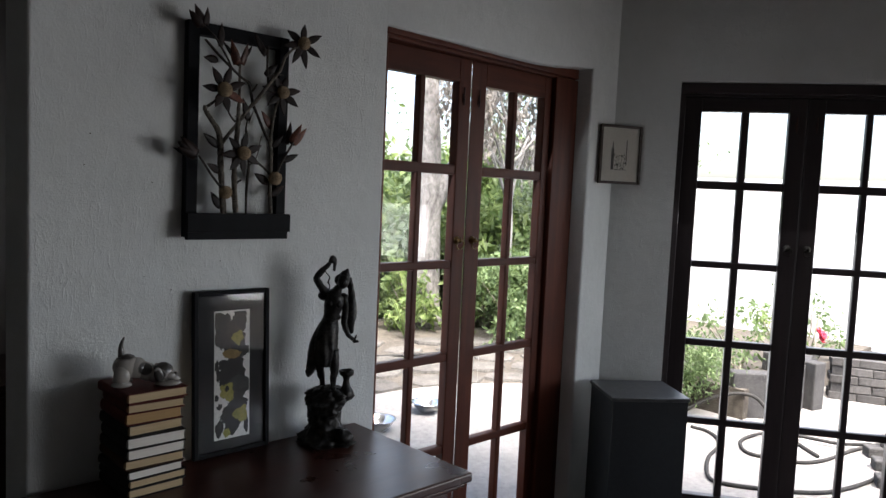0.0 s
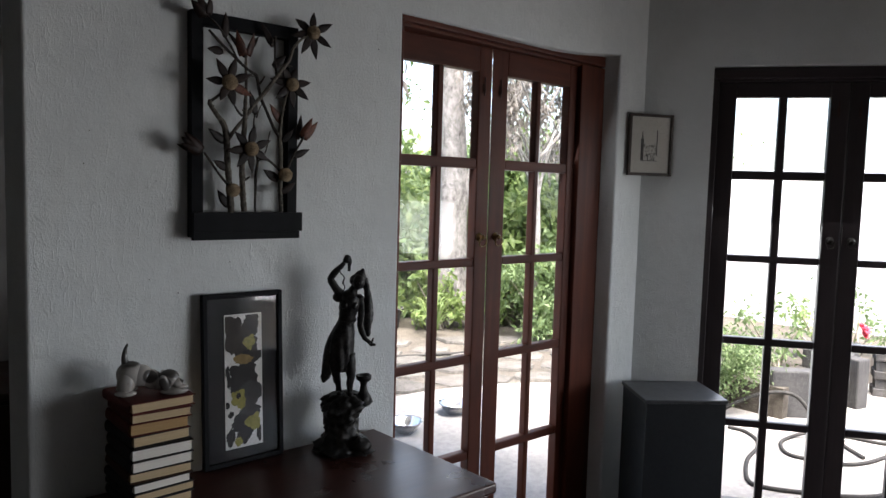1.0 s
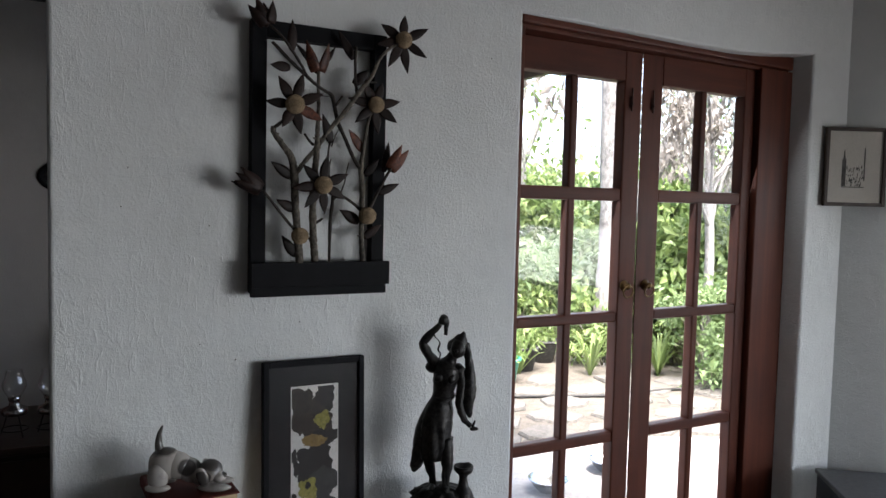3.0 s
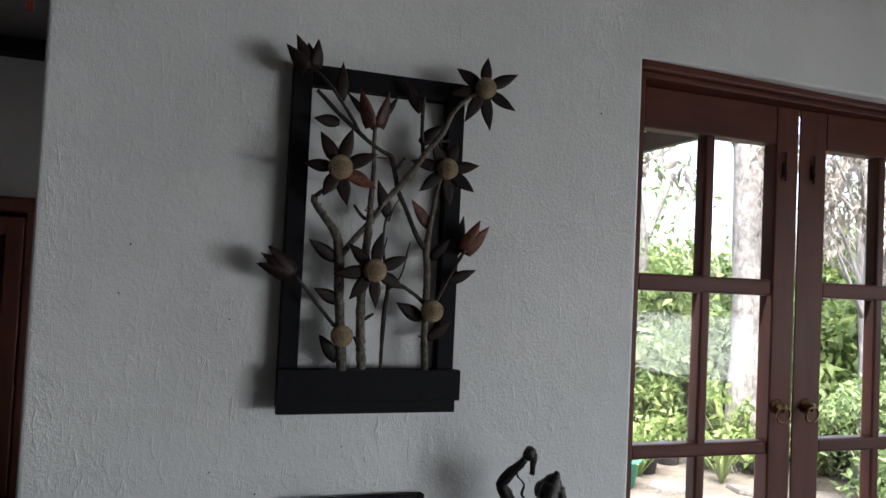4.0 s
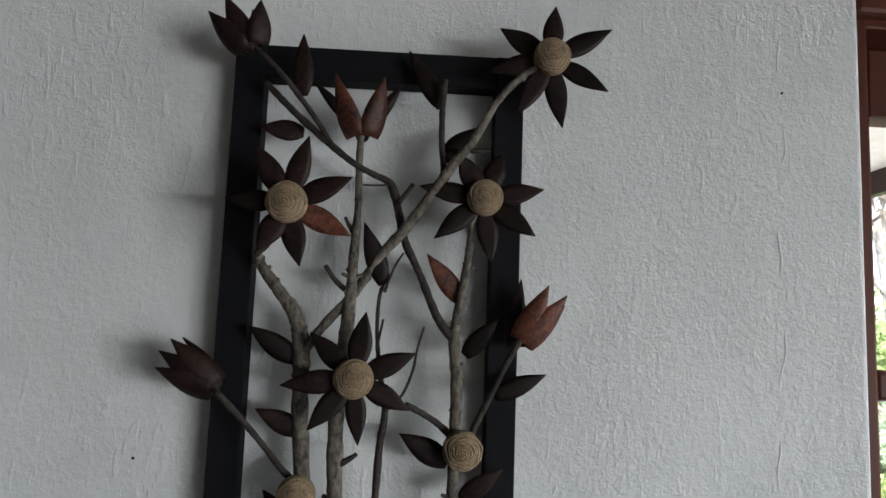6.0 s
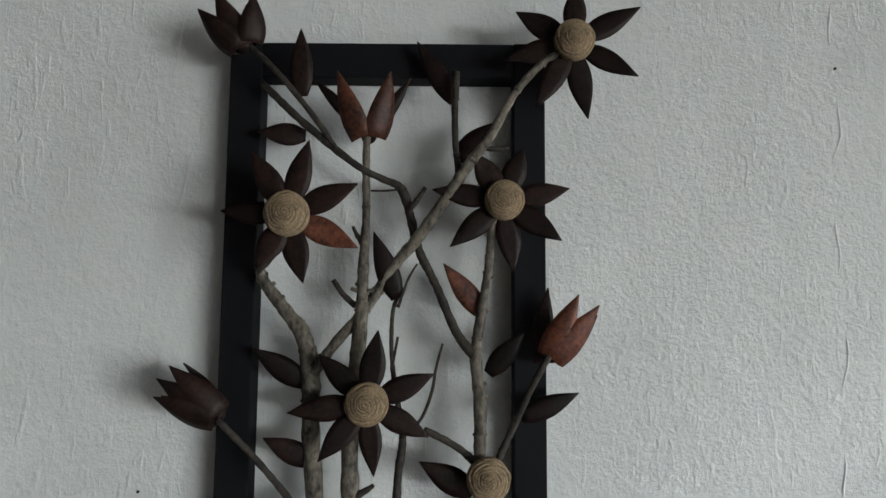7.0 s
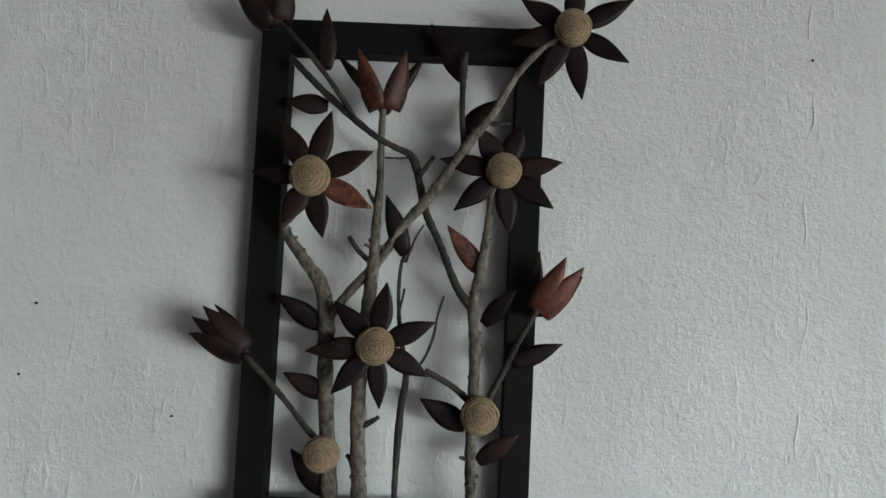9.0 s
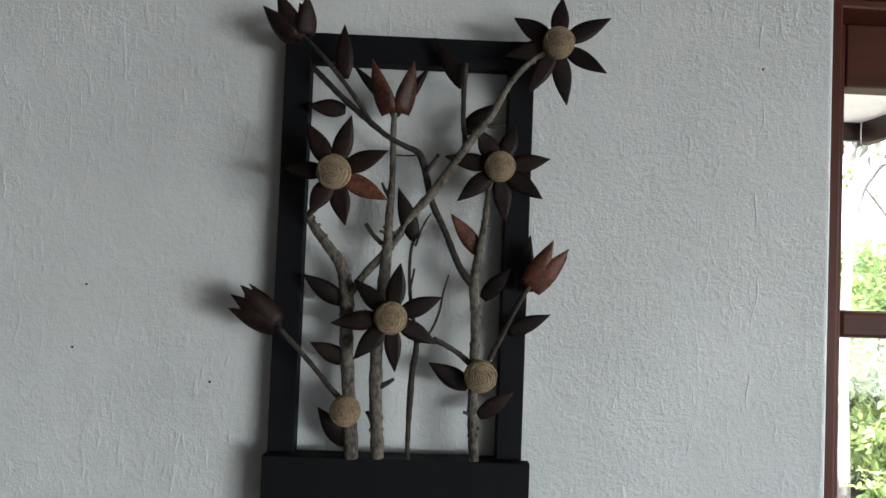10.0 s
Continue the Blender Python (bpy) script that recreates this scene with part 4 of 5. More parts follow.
def bud(base, tips, y, behind=3):
    counter[0] += 1
    rnd = random.Random(counter[0])
    bd = thing("bud", "", "")
    bd.parent = art
    bx, bz = base
    mid = Vector((sum(t[0] for t in tips) / len(tips) - bx, 0, sum(t[1] for t in tips) / len(tips) - bz))
    axis = mid.normalized()
    sidev = axis.cross(Vector((0, 1, 0)))
    o = Vector((bx, y, bz))
    # front petals as they show, then the ones that close the cup behind
    for t in tips:
        tip = Vector((t[0], y - 0.014, t[1]))
        lat = (tip - o).dot(sidev)
        bm = bmesh.new()
        petal_mesh(bm, o + sidev * lat * 0.3 + Vector((0, -0.009, 0)), tip, 0.026, 0, -0.14, 0.05, 0.26, toward=(Vector((0, -1, 0)) + sidev * (lat * 18)).normalized())
        part("petal", bm, SHELL_WARM if bx > 0.05 else SHELL, bd, "", True)
    for k in range(behind):
        a = rnd.uniform(-0.2, 0.2) + (k - 1) * 0.62
        tip = o + axis * mid.length * rnd.uniform(0.86, 0.98) + sidev * math.sin(a) * 0.028 + Vector((0, 0.014 * math.cos(a), 0))
        bm = bmesh.new()
        petal_mesh(bm, o + sidev * math.sin(a) * 0.008 + Vector((0, 0.006, 0)), tip, 0.025, 0, -0.14, 0.05, 0.26, toward=(Vector((0, 1, 0)) * math.cos(a) + sidev * math.sin(a)).normalized())
        part("petal", bm, SHELL, bd, "", True)
    bm = bmesh.new()
    ellipsoid(bm, o + axis * 0.004, (0.008, 0.008, 0.008), 10, 7)
    part("calyx", bm, SHELL, bd, "", True)


branch([(0.074, -0.046, 1.497, 0.009), (0.065, -0.046, 1.599, 0.0083), (0.061, -0.046, 1.651, 0.0083), (0.059, -0.046, 1.703, 0.0087), (0.051, -0.046, 1.737, 0.0076), (0.032, -0.046, 1.762, 0.007), (0.012, -0.046, 1.788, 0.0063), (0.008, -0.051, 1.801, 0.0049)])
branch([(0.009, -0.061, 1.798, 0.0042), (0.025, -0.07, 1.813, 0.0038), (0.041, -0.09, 1.833, 0.0035)])
branch([(0.062, -0.051, 1.7, 0.0056), (0.083, -0.051, 1.729, 0.0056), (0.111, -0.051, 1.762, 0.0056), (0.138, -0.056, 1.803, 0.0059), (0.161, -0.061, 1.83, 0.0063), (0.186, -0.066, 1.865, 0.0063), (0.208, -0.071, 1.898, 0.0059), (0.231, -0.076, 1.929, 0.0049), (0.254, -0.065, 1.972, 0.0042), (0.278, -0.07, 1.999, 0.004), (0.302, -0.078, 2.013, 0.0035)])
branch([(0.107, -0.056, 1.501, 0.0081), (0.102, -0.056, 1.564, 0.0081), (0.1, -0.056, 1.635, 0.0078), (0.103, -0.056, 1.693, 0.0076), (0.108, -0.056, 1.752, 0.007), (0.109, -0.056, 1.798, 0.0056), (0.111, -0.056, 1.851, 0.0045), (0.11, -0.056, 1.894, 0.0042), (0.11, -0.056, 1.93, 0.0038)])
branch([(0.143, -0.051, 1.499, 0.0031), (0.143, -0.051, 1.539, 0.0038), (0.145, -0.051, 1.604, 0.0045), (0.149, -0.051, 1.643, 0.0038), (0.141, -0.051, 1.688, 0.0028), (0.137, -0.051, 1.727, 0.0024), (0.138, -0.051, 1.76, 0.0022), (0.143, -0.051, 1.776, 0.0021)])
branch([(0.149, -0.056, 1.642, 0.0021), (0.166, -0.056, 1.659, 0.0018), (0.176, -0.056, 1.684, 0.0018), (0.18, -0.056, 1.707, 0.0015), (0.186, -0.056, 1.73, 0.0013)])
branch([(0.137, -0.052, 1.703, 0.0013), (0.14, -0.052, 1.718, 0.0015), (0.143, -0.052, 1.736, 0.0014)])
branch([(0.226, -0.051, 1.5, 0.007), (0.222, -0.051, 1.557, 0.0066), (0.222, -0.051, 1.621, 0.0066), (0.222, -0.051, 1.673, 0.0066), (0.218, -0.051, 1.719, 0.0066), (0.224, -0.051, 1.765, 0.0049), (0.23, -0.051, 1.805, 0.0045), (0.232, -0.066, 1.84, 0.0042), (0.238, -0.07, 1.856, 0.0035)])
branch([(0.219, -0.051, 1.715, 0.0056), (0.199, -0.051, 1.741, 0.0049), (0.179, -0.046, 1.786, 0.0045), (0.162, -0.046, 1.82, 0.0049), (0.153, -0.046, 1.854, 0.0049), (0.144, -0.051, 1.88, 0.0049), (0.125, -0.056, 1.889, 0.0038), (0.104, -0.061, 1.899, 0.0038), (0.076, -0.061, 1.92, 0.0042), (0.041, -0.056, 1.95, 0.0042), (0.005, -0.051, 1.985, 0.0038)])
branch([(0.085, -0.061, 1.911, 0.0024), (0.07, -0.066, 1.933, 0.0031), (0.046, -0.071, 1.964, 0.0031), (0.019, -0.076, 1.994, 0.0031), (-0.009, -0.062, 2.022, 0.0031)])
branch([(0.153, -0.054, 1.859, 0.0035), (0.161, -0.054, 1.87, 0.0028), (0.168, -0.054, 1.881, 0.0024)])
branch([(0.108, -0.054, 1.825, 0.0035), (0.102, -0.054, 1.834, 0.0024), (0.098, -0.054, 1.842, 0.0017)])
branch([(0.102, -0.052, 1.765, 0.0035), (0.09, -0.052, 1.776, 0.0031), (0.08, -0.052, 1.79, 0.0028)])
branch([(0.236, -0.061, 1.617, 0.0035), (0.243, -0.061, 1.633, 0.0038), (0.255, -0.061, 1.658, 0.0035), (0.27, -0.071, 1.693, 0.0035), (0.284, -0.076, 1.72, 0.0035)])
branch([(0.223, -0.056, 1.615, 0.0042), (0.2, -0.056, 1.634, 0.0038), (0.17, -0.066, 1.651, 0.0035)])
branch([(0.064, -0.061, 1.569, 0.0035), (0.049, -0.061, 1.582, 0.0038), (0.029, -0.061, 1.605, 0.0035), (0.004, -0.068, 1.634, 0.0035), (-0.019, -0.076, 1.659, 0.0031)])
branch([(0.202, -0.061, 1.884, 0.0042), (0.197, -0.061, 1.92, 0.0035), (0.196, -0.061, 1.96, 0.0038), (0.197, -0.061, 1.995, 0.0042)])
branch([(0.219, -0.066, 1.921, 0.0028), (0.23, -0.066, 1.917, 0.0028), (0.248, -0.066, 1.918, 0.0021)])
branch([(0.115, -0.056, 1.877, 0.0011), (0.128, -0.056, 1.877, 0.0011), (0.141, -0.056, 1.878, 0.001)])
branch([(0.143, -0.056, 1.764, 0.0017), (0.152, -0.056, 1.79, 0.0014), (0.161, -0.056, 1.806, 0.001)])
branch([(0.101, -0.058, 1.586, 0.0042), (0.116, -0.058, 1.594, 0.0031), (0.123, -0.058, 1.599, 0.0021)])
branch([(0.101, -0.054, 1.538, 0.0035), (0.094, -0.054, 1.553, 0.0028), (0.09, -0.054, 1.557, 0.0021)])
flower(0.31, -0.08, 2.021, 0.0209, [(150.0, 0.0636), (86.0, 0.0591), (28.0, 0.0734), (-30.0, 0.0703), (-80.0, 0.0771), (-119.0, 0.0743), (-166.0, 0.0682)])
flower(0.043, -0.1, 1.847, 0.0223, [(121.0, 0.0686), (75.0, 0.0713), (24.0, 0.0703), (-25.0, 0.072), (-76.0, 0.065), (-118.0, 0.0568), (177.0, 0.0631)])
flower(0.243, -0.078, 1.865, 0.0202, [(121.0, 0.0539), (70.0, 0.0554), (11.0, 0.0632), (-35.0, 0.066), (-82.0, 0.0677), (-139.0, 0.0674), (171.0, 0.0689)])
flower(0.117, -0.08, 1.675, 0.0216, [(136.0, 0.0644), (82.0, 0.0677), (24.0, 0.0676), (-28.0, 0.0644), (-84.0, 0.0664), (-130.0, 0.0675), (-173.0, 0.0736)])
flower(0.229, -0.069, 1.607, 0.0216, [])
flower(0.066, -0.072, 1.56, 0.0202, [])
leaf((0.046, 1.969), (0.045, 2.035), -0.062, 0.0216)
leaf((0.048, 1.934), (0.001, 1.936), -0.045, 0.0216)
leaf((0.196, 1.968), (0.158, 2.03), -0.05, 0.0209)
leaf((0.199, 1.912), (0.24, 1.95), -0.045, 0.0236)
leaf((0.142, 1.772), (0.119, 1.836), -0.055, 0.0216)
leaf((0.226, 1.757), (0.186, 1.807), -0.045, 0.0209)
leaf((0.23, 1.701), (0.264, 1.741), -0.045, 0.0202)
leaf((0.278, 1.712), (0.287, 1.784), -0.05, 0.0195)
leaf((0.055, 1.69), (0.004, 1.724), -0.045, 0.0229)
leaf((0.064, 1.617), (0.017, 1.64), -0.045, 0.0223)
leaf((0.261, 1.661), (0.315, 1.685), -0.055, 0.0202)
leaf((0.216, 1.591), (0.165, 1.62), -0.05, 0.025)
leaf((0.23, 1.554), (0.273, 1.586), -0.045, 0.0202)
leaf((0.065, 1.513), (0.03, 1.56), -0.045, 0.0229)
bud((-0.021, 1.661), [(-0.067, 1.708), (-0.078, 1.696), (-0.08, 1.679)], -0.06)
bud((-0.01, 2.016), [(-0.055, 2.051), (-0.039, 2.07), (-0.001, 2.067)], -0.062)
bud((0.287, 1.717), [(0.313, 1.777), (0.332, 1.767)], -0.06, 1)
bud((0.111, 1.93), [(0.08, 1.996), (0.133, 1.996)], -0.045, 0)
# the curled outer petals of the upright bud
for tip, bend in (((0.056, 1.99), 0.16), ((0.152, 1.992), -0.16)):
    bm = bmesh.new()
    petal_mesh(bm, (0.111 + (tip[0] - 0.105) * 0.25, -0.045, 1.945), (tip[0], -0.05, tip[1]), 0.012, 0, -0.2, 0.1)
    part("leaf", bm, SHELL, art, "", True)

# nail heads left in the plaster
bm = bmesh.new()
lathe(bm, [(0.0009, -0.004), (0.0009, 0.002), (0.0015, 0.0022), (0.0015, 0.003), (0.0003, 0.0033)], 10)
nail = solid("nail", bm, IRON, "small dark nail head in the white plaster", "nail", group="nails in the wall", smooth=True, m=pose(0.601, 0.0, 2.023, 90))
for x, z in ((-0.283, 1.70), (-0.297, 1.618), (-0.118, 1.579), (-0.137, 1.317), (0.09, 1.354), (-0.059, 1.276)):
    copy_thing(nail, pose(x, 0.0, z, 90))
# hairline crack beside the door
rnd = random.Random(4)
solid("crack", tube(bmesh.new(), [(0.594 + rnd.uniform(-0.006, 0.006) + 0.007 * (k / 20), 0.0007, 1.56 + 0.026 * k, 0.0009 + 0.0006 * math.sin(k * 1.35)) for k in range(22)], 6, 4, 0.5, 3), WALL,
      "filled hairline crack in the plaster beside the door", "crack", "structure", smooth=True)

# ---------------------------------------------------------------- dim room behind
side = thing("sideboard", "dark wooden sideboard in the dim room behind", "sideboard")
part("top", cuboid(-0.7, 0.2, 1.62, 2.28, 0.61, 0.64, 0.005), DARK_FURN, side)
part("body", cuboid(-0.67, 0.17, 1.66, 2.27, 0.06, 0.609, 0.004), DARK_FURN, side)
for x in (-0.66, -0.245):
    d = part("door", cuboid(x, x + 0.4, 1.645, 1.659, 0.1, 0.58, 0.004), DARK_FURN, side)
    part("knob", ellipsoid(bmesh.new(), (x + 0.36, 1.638, 0.36), (0.012, 0.012, 0.012)), BRASS, d)
for x in (-0.66, 0.11):
    for y in (1.67, 2.2):
        part("foot", cuboid(x, x + 0.05, y, y + 0.05, 0, 0.059, 0.003), DARK_FURN, side)
cab = thing("display_cabinet", "tall red-brown wooden cabinet with glazed doors", "cabinet")
part("back_panel", cuboid(-2.0, -0.76, 2.26, 2.285, 0, 1.84), CAB_WOOD, cab)
for x in (-2.0, -1.39, -0.785):
    part("side_panel", cuboid(x, x + 0.025, 1.93, 2.259, 0, 1.84, 0.003), CAB_WOOD, cab)
part("cornice", cuboid(-2.03, -0.73, 1.9, 2.289, 1.841, 1.9, 0.012, 3), CAB_WOOD, cab)
for zz in (0.05, 0.75, 1.1, 1.45):
    for x in (-1.974, -1.364):
        part("shelf", cuboid(x, x + 0.578, 1.95, 2.258, zz, zz + 0.02), CAB_WOOD, cab)
for x in (-1.985, -1.38):
    dr = thing("glazed_leaf", "", "")
    dr.parent = cab
    for a, b2 in ((x, x + 0.06), (x + 0.53, x + 0.59)):
        part("stile", cuboid(a, b2, 1.905, 1.928, 0.75, 1.82, 0.003), CAB_WOOD, dr)
    for za, zb in ((0.75, 0.82), (1.08, 1.1), (1.4, 1.42), (1.75, 1.82)):
        part("rail", cuboid(x + 0.06, x + 0.53, 1.906, 1.927, za, zb, 0.003), CAB_WOOD, dr)
    part("rail", cuboid(x + 0.285, x + 0.305, 1.907, 1.926, 0.82, 1.75, 0.003), CAB_WOOD, dr)
    part("panel", cuboid(x, x + 0.59, 1.905, 1.928, 0.06, 0.74, 0.006), CAB_WOOD, dr)
bm = bmesh.new()
for k in range(13):
    lathe(bm, [(0.022, 0.0), (0.025, 0.014), (0.02, 0.03), (0.004, 0.036)], 8, (random.Random(k).uniform(-0.1, 0.1), random.Random(k + 40).uniform(-0.07, 0.07), 0.1 + 0.02 * (k % 3)))
basket = thing("basket", "wooden tray holding small brown pods", "basket", pose(-0.9, 1.55, 0.72))
part("pods", bm, BARK, basket)
bm = bmesh.new()
lathe(bm, [(0.11, 0.0), (0.15, 0.1), (0.155, 0.1), (0.118, 0.006)], 20)
part("bowl", bm, CAB_WOOD, basket)
stand = thing("tray_stand", "small dark wooden stand under the tray", "stand", pose(-0.9, 1.55, 0))
part("top", cuboid(-0.2, 0.2, -0.2, 0.2, 0.69, 0.72, 0.004), CAB_WOOD, stand)
for x in (-0.18, 0.15):
    for y in (-0.18, 0.15):
        part("leg", cuboid(x, x + 0.03, y, y + 0.03, 0, 0.689, 0.003), CAB_WOOD, stand)
solid("beam", cuboid(-3, 0.25, 2.2, 2.3, 2.53, 2.6, 0.004), BLACK_WOOD, "black timber beam along the wall", "beam", "structure")
solid("beam_cross", cuboid(-1.15, -1.08, 0.2, 2.2, 2.6, 2.68, 0.004), BLACK_WOOD, "black timber rafter", "beam", "structure")
bm = bmesh.new()
ellipsoid(bm, (0, 0, 0.085), (0.086, 0.086, 0.088), 28, 18)
solid("ball", bm, RED, "glossy red ball on the sideboard", "ball", smooth=True, m=pose(-0.312, 1.86, 0.638))
lamp = thing("oil_lamp", "small oil lamp with a bulging glass chimney on a wire stand", "lamp", pose(-0.415, 1.78, 0.64), "oil lamps on the sideboard")
bm = bmesh.new()
for k in range(3):
    a = 2 * math.pi * k / 3 + 0.5
    tube(bm, [(0.055 * math.cos(a), 0.055 * math.sin(a), 0.002, 0.003), (0.04 * math.cos(a), 0.04 * math.sin(a), 0.045, 0.003), (0.028 * math.cos(a), 0.028 * math.sin(a), 0.088, 0.003)], 6, 4)
tube(bm, [(0.05 * math.cos(2 * math.pi * k / 24), 0.05 * math.sin(2 * math.pi * k / 24), 0.03, 0.003) for k in range(25)], 6, 1)
part("wire_stand", bm, IRON, lamp, "black wire stand", True)
bm = bmesh.new()
lathe(bm, [(0.022, 0.085), (0.046, 0.092), (0.05, 0.105), (0.044, 0.12), (0.022, 0.13), (0.019, 0.15), (0.024, 0.153), (0.024, 0.162), (0.015, 0.166)], 22)
part("font", bm, STEEL, lamp, "shiny metal font", True)
bm = bmesh.new()
lathe(bm, [(0.022, 0.163), (0.036, 0.182), (0.046, 0.205), (0.045, 0.225), (0.034, 0.25), (0.03, 0.275), (0.0285, 0.275), (0.0325, 0.249), (0.0435, 0.225), (0.0445, 0.205), (0.0345, 0.183), (0.0205, 0.165)], 24)
part("chimney", bm, LAMP_GLASS, lamp, "clear glass chimney", True)
copy_thing(lamp, pose(-0.545, 1.8, 0.64, 0, 0, 35))
plate = thing("oval_plaque", "dark oval plaque hung on the dim wall", "plaque", pose(-0.33, 2.3, 1.725, 90))
bm = bmesh.new()
lathe(bm, [(0.126, 0), (0.127, 0.008), (0.118, 0.018), (0.104, 0.019), (0.1, 0.012), (0.001, 0.011)], 36)
for v in bm.verts:
    v.co.y *= 0.64
part("rim", bm, BLACK_WOOD, plate, "", True)
bm = bmesh.new()
lathe(bm, [(0.099, 0.0125), (0.098, 0.0145), (0.001, 0.016)], 32)
for v in bm.verts:
    v.co.y *= 0.63
part("picture", bm, CONCRETE_DARK, plate, "faded grey picture", True)
hang = thing("wall_sconce", "black iron wall sconce with short arms", "sconce", pose(-0.255, 2.3, 0.93))
bm = bmesh.new()
lathe(bm, [(0.01, -0.05), (0.045, -0.02), (0.06, 0.05), (0.055, 0.1), (0.03, 0.12), (0.05, 0.17)], 16, (0, -0.07, 0))
part("vessel", bm, BLACK_WOOD, hang, "", True)
for k, (x, zz) in enumerate(((-0.14, 0.08), (-0.1, 0.13), (-0.12, 0.03), (0.12, 0.08))):
    part("arm", tube(bmesh.new(), [(0, -0.07, 0.06, 0.012), (x * 0.6, -0.08, zz - 0.01, 0.012), (x, -0.08, zz, 0.014)], 8, 4), BLACK_WOOD, hang, "", True)
part("wall_plate", cuboid(-0.03, 0.03, -0.03, 0, 0.0, 0.12, 0.004), BLACK_WOOD, hang)

# ---------------------------------------------------------------- outside: terrace, garden
edge = [(2.55 + 2.35 * math.sin(a) + 0.04 * math.sin(5 * a), 0.35 + 2.15 * math.cos(a)) for a in (radians(d) for d in range(-40, 66, 6))]
polygon_slab("terrace", [(0.47, 0.21), (0.47, 2.5)] + edge + [(7.4, 0.9), (7.6, -4.5), (3.5, -4.5), (3.3, -1.6), (2.2, 0.1)], -0.2, -0.05, CONCRETE, "pale cement terrace, dusty", "terrace")

# veranda roof edge over the garden door
roof = thing("veranda_roof", "dark timber veranda roof edge", "roof")
roof["kind"] = "structure"
part("soffit", cuboid(0.46, 2.285, 0.22, 2.6, 2.56, 2.6), WHITEWASH, roof, "white painted soffit boards")
part("fascia", cuboid(2.286, 2.33, 0.22, 2.6, 2.45, 2.62, 0.004), DARK_FURN, roof)
part("fascia", cuboid(0.46, 2.285, 2.601, 2.64, 2.47, 2.62, 0.004), DARK_FURN, roof)

# flagstones past the terrace edge: irregular pieces, joints open
flag = thing("flagstone_path", "worn irregular flagstones with dusty joints", "path")
flag["kind"] = "structure"
rnd = random.Random(21)
cells = []
for i in range(11):
    for j in range(5):
        ang = radians(-18 + i * 9.0 + rnd.uniform(-1.2, 1.2) + (4.5 if j % 2 else 0))
        cells.append((ang, 2.35 + j * 0.4))
for ang, rad in cells:
    cx, cy = 2.55 + (rad + 0.3) * 1.06 * math.sin(ang), 0.35 + (rad + 0.12) * math.cos(ang)
    n = rnd.choice((5, 6, 7))
    bm = bmesh.new()
    pts = []
    for k in range(n):
        a = 2 * math.pi * (k + rnd.uniform(-0.18, 0.18)) / n
        pts.append((0.235 * math.cos(a) * rnd.uniform(0.85, 1.1), 0.19 * math.sin(a) * rnd.uniform(0.85, 1.1)))
    h = rnd.uniform(0.0, 0.016)
    top, low = [bm.verts.new((x * 0.95, y * 0.95, h)) for x, y in pts], [bm.verts.new((x, y, h - 0.02)) for x, y in pts]
    bot = [bm.verts.new((x, y, -0.08)) for x, y in pts]
    bm.faces.new(top)
    for u_, v_ in ((low, top), (bot, low)):
        for k in range(n):
            l = (k + 1) % n
            bm.faces.new((u_[k], u_[l], v_[l], v_[k]))
    part("flagstone", bm, STONE, flag, m=pose(cx, cy, -0.085, rnd.uniform(-1.5, 1.5), rnd.uniform(-1.5, 1.5), -math.degrees(ang)))

# steel bowls on the terrace
bm = bmesh.new()
prof = [(0.05, 0.0), (0.055, 0.004), (0.092, 0.04), (0.11, 0.075), (0.12, 0.078), (0.12, 0.081), (0.107, 0.079), (0.089, 0.043), (0.052, 0.008), (0.001, 0.007)]
lathe(bm, prof, 32)
bowl = solid("steel_bowl", bm, STEEL, "shiny stainless steel feeding bowl on the terrace", "bowl", smooth=True, m=pose(2.19, 1.79, -0.05), group="steel bowls")
copy_thing(bowl, pose(2.74, 1.9, -0.05, 0, 0, 40))


def leaf_cloud(count, spots, size, seed, stretch=2.2, droop=0.3):
    """Vertices and faces of many folded leaves scattered in soft ellipsoids (x, y, z, rx, ry, rz)."""
    rng = np.random.default_rng(seed)
    spots = np.array(spots, float)
    vol = spots[:, 3] * spots[:, 4] * spots[:, 5]
    pick = rng.choice(len(spots), count, p=vol / vol.sum())
    d = rng.normal(size=(count, 3))
    d /= np.linalg.norm(d, axis=1)[:, None]
    rad = rng.random(count)[:, None] ** 0.45 * (1 + 0.25 * rng.normal(size=(count, 1)))
    c = spots[pick, :3] + d * rad * spots[pick, 3:]
    ax = rng.normal(size=(count, 3))
    ax[:, 2] -= droop * 2
    ax /= np.linalg.norm(ax, axis=1)[:, None]
    up = rng.normal(size=(count, 3)) * 0.7 + (0, 0, 1)
    sd = np.cross(ax, up)
    sd /= np.linalg.norm(sd, axis=1)[:, None] + 1e-9
    nn = np.cross(sd, ax)
    s = size * rng.uniform(0.6, 1.35, (count, 1))
    w = s / stretch / 2
    v = np.stack([c, c + ax * s * 0.45 + sd * w + nn * w * 0.3, c + ax * s - nn * s * 0.12, c + ax * s * 0.45 - sd * w + nn * w * 0.3, c + ax * s * 0.5], 1).reshape(-1, 3)
    b = np.arange(count)[:, None] * 5
    f = np.concatenate([b + (0, 1, 4), b + (1, 2, 4), b + (2, 3, 4), b + (3, 0, 4)])
    return v, f


def cloud_mesh(name, v, f, mat):
    me = bpy.data.meshes.new(name)
    me.from_pydata(v.tolist(), [], f.tolist())
    me.materials.append(mat)
    return me


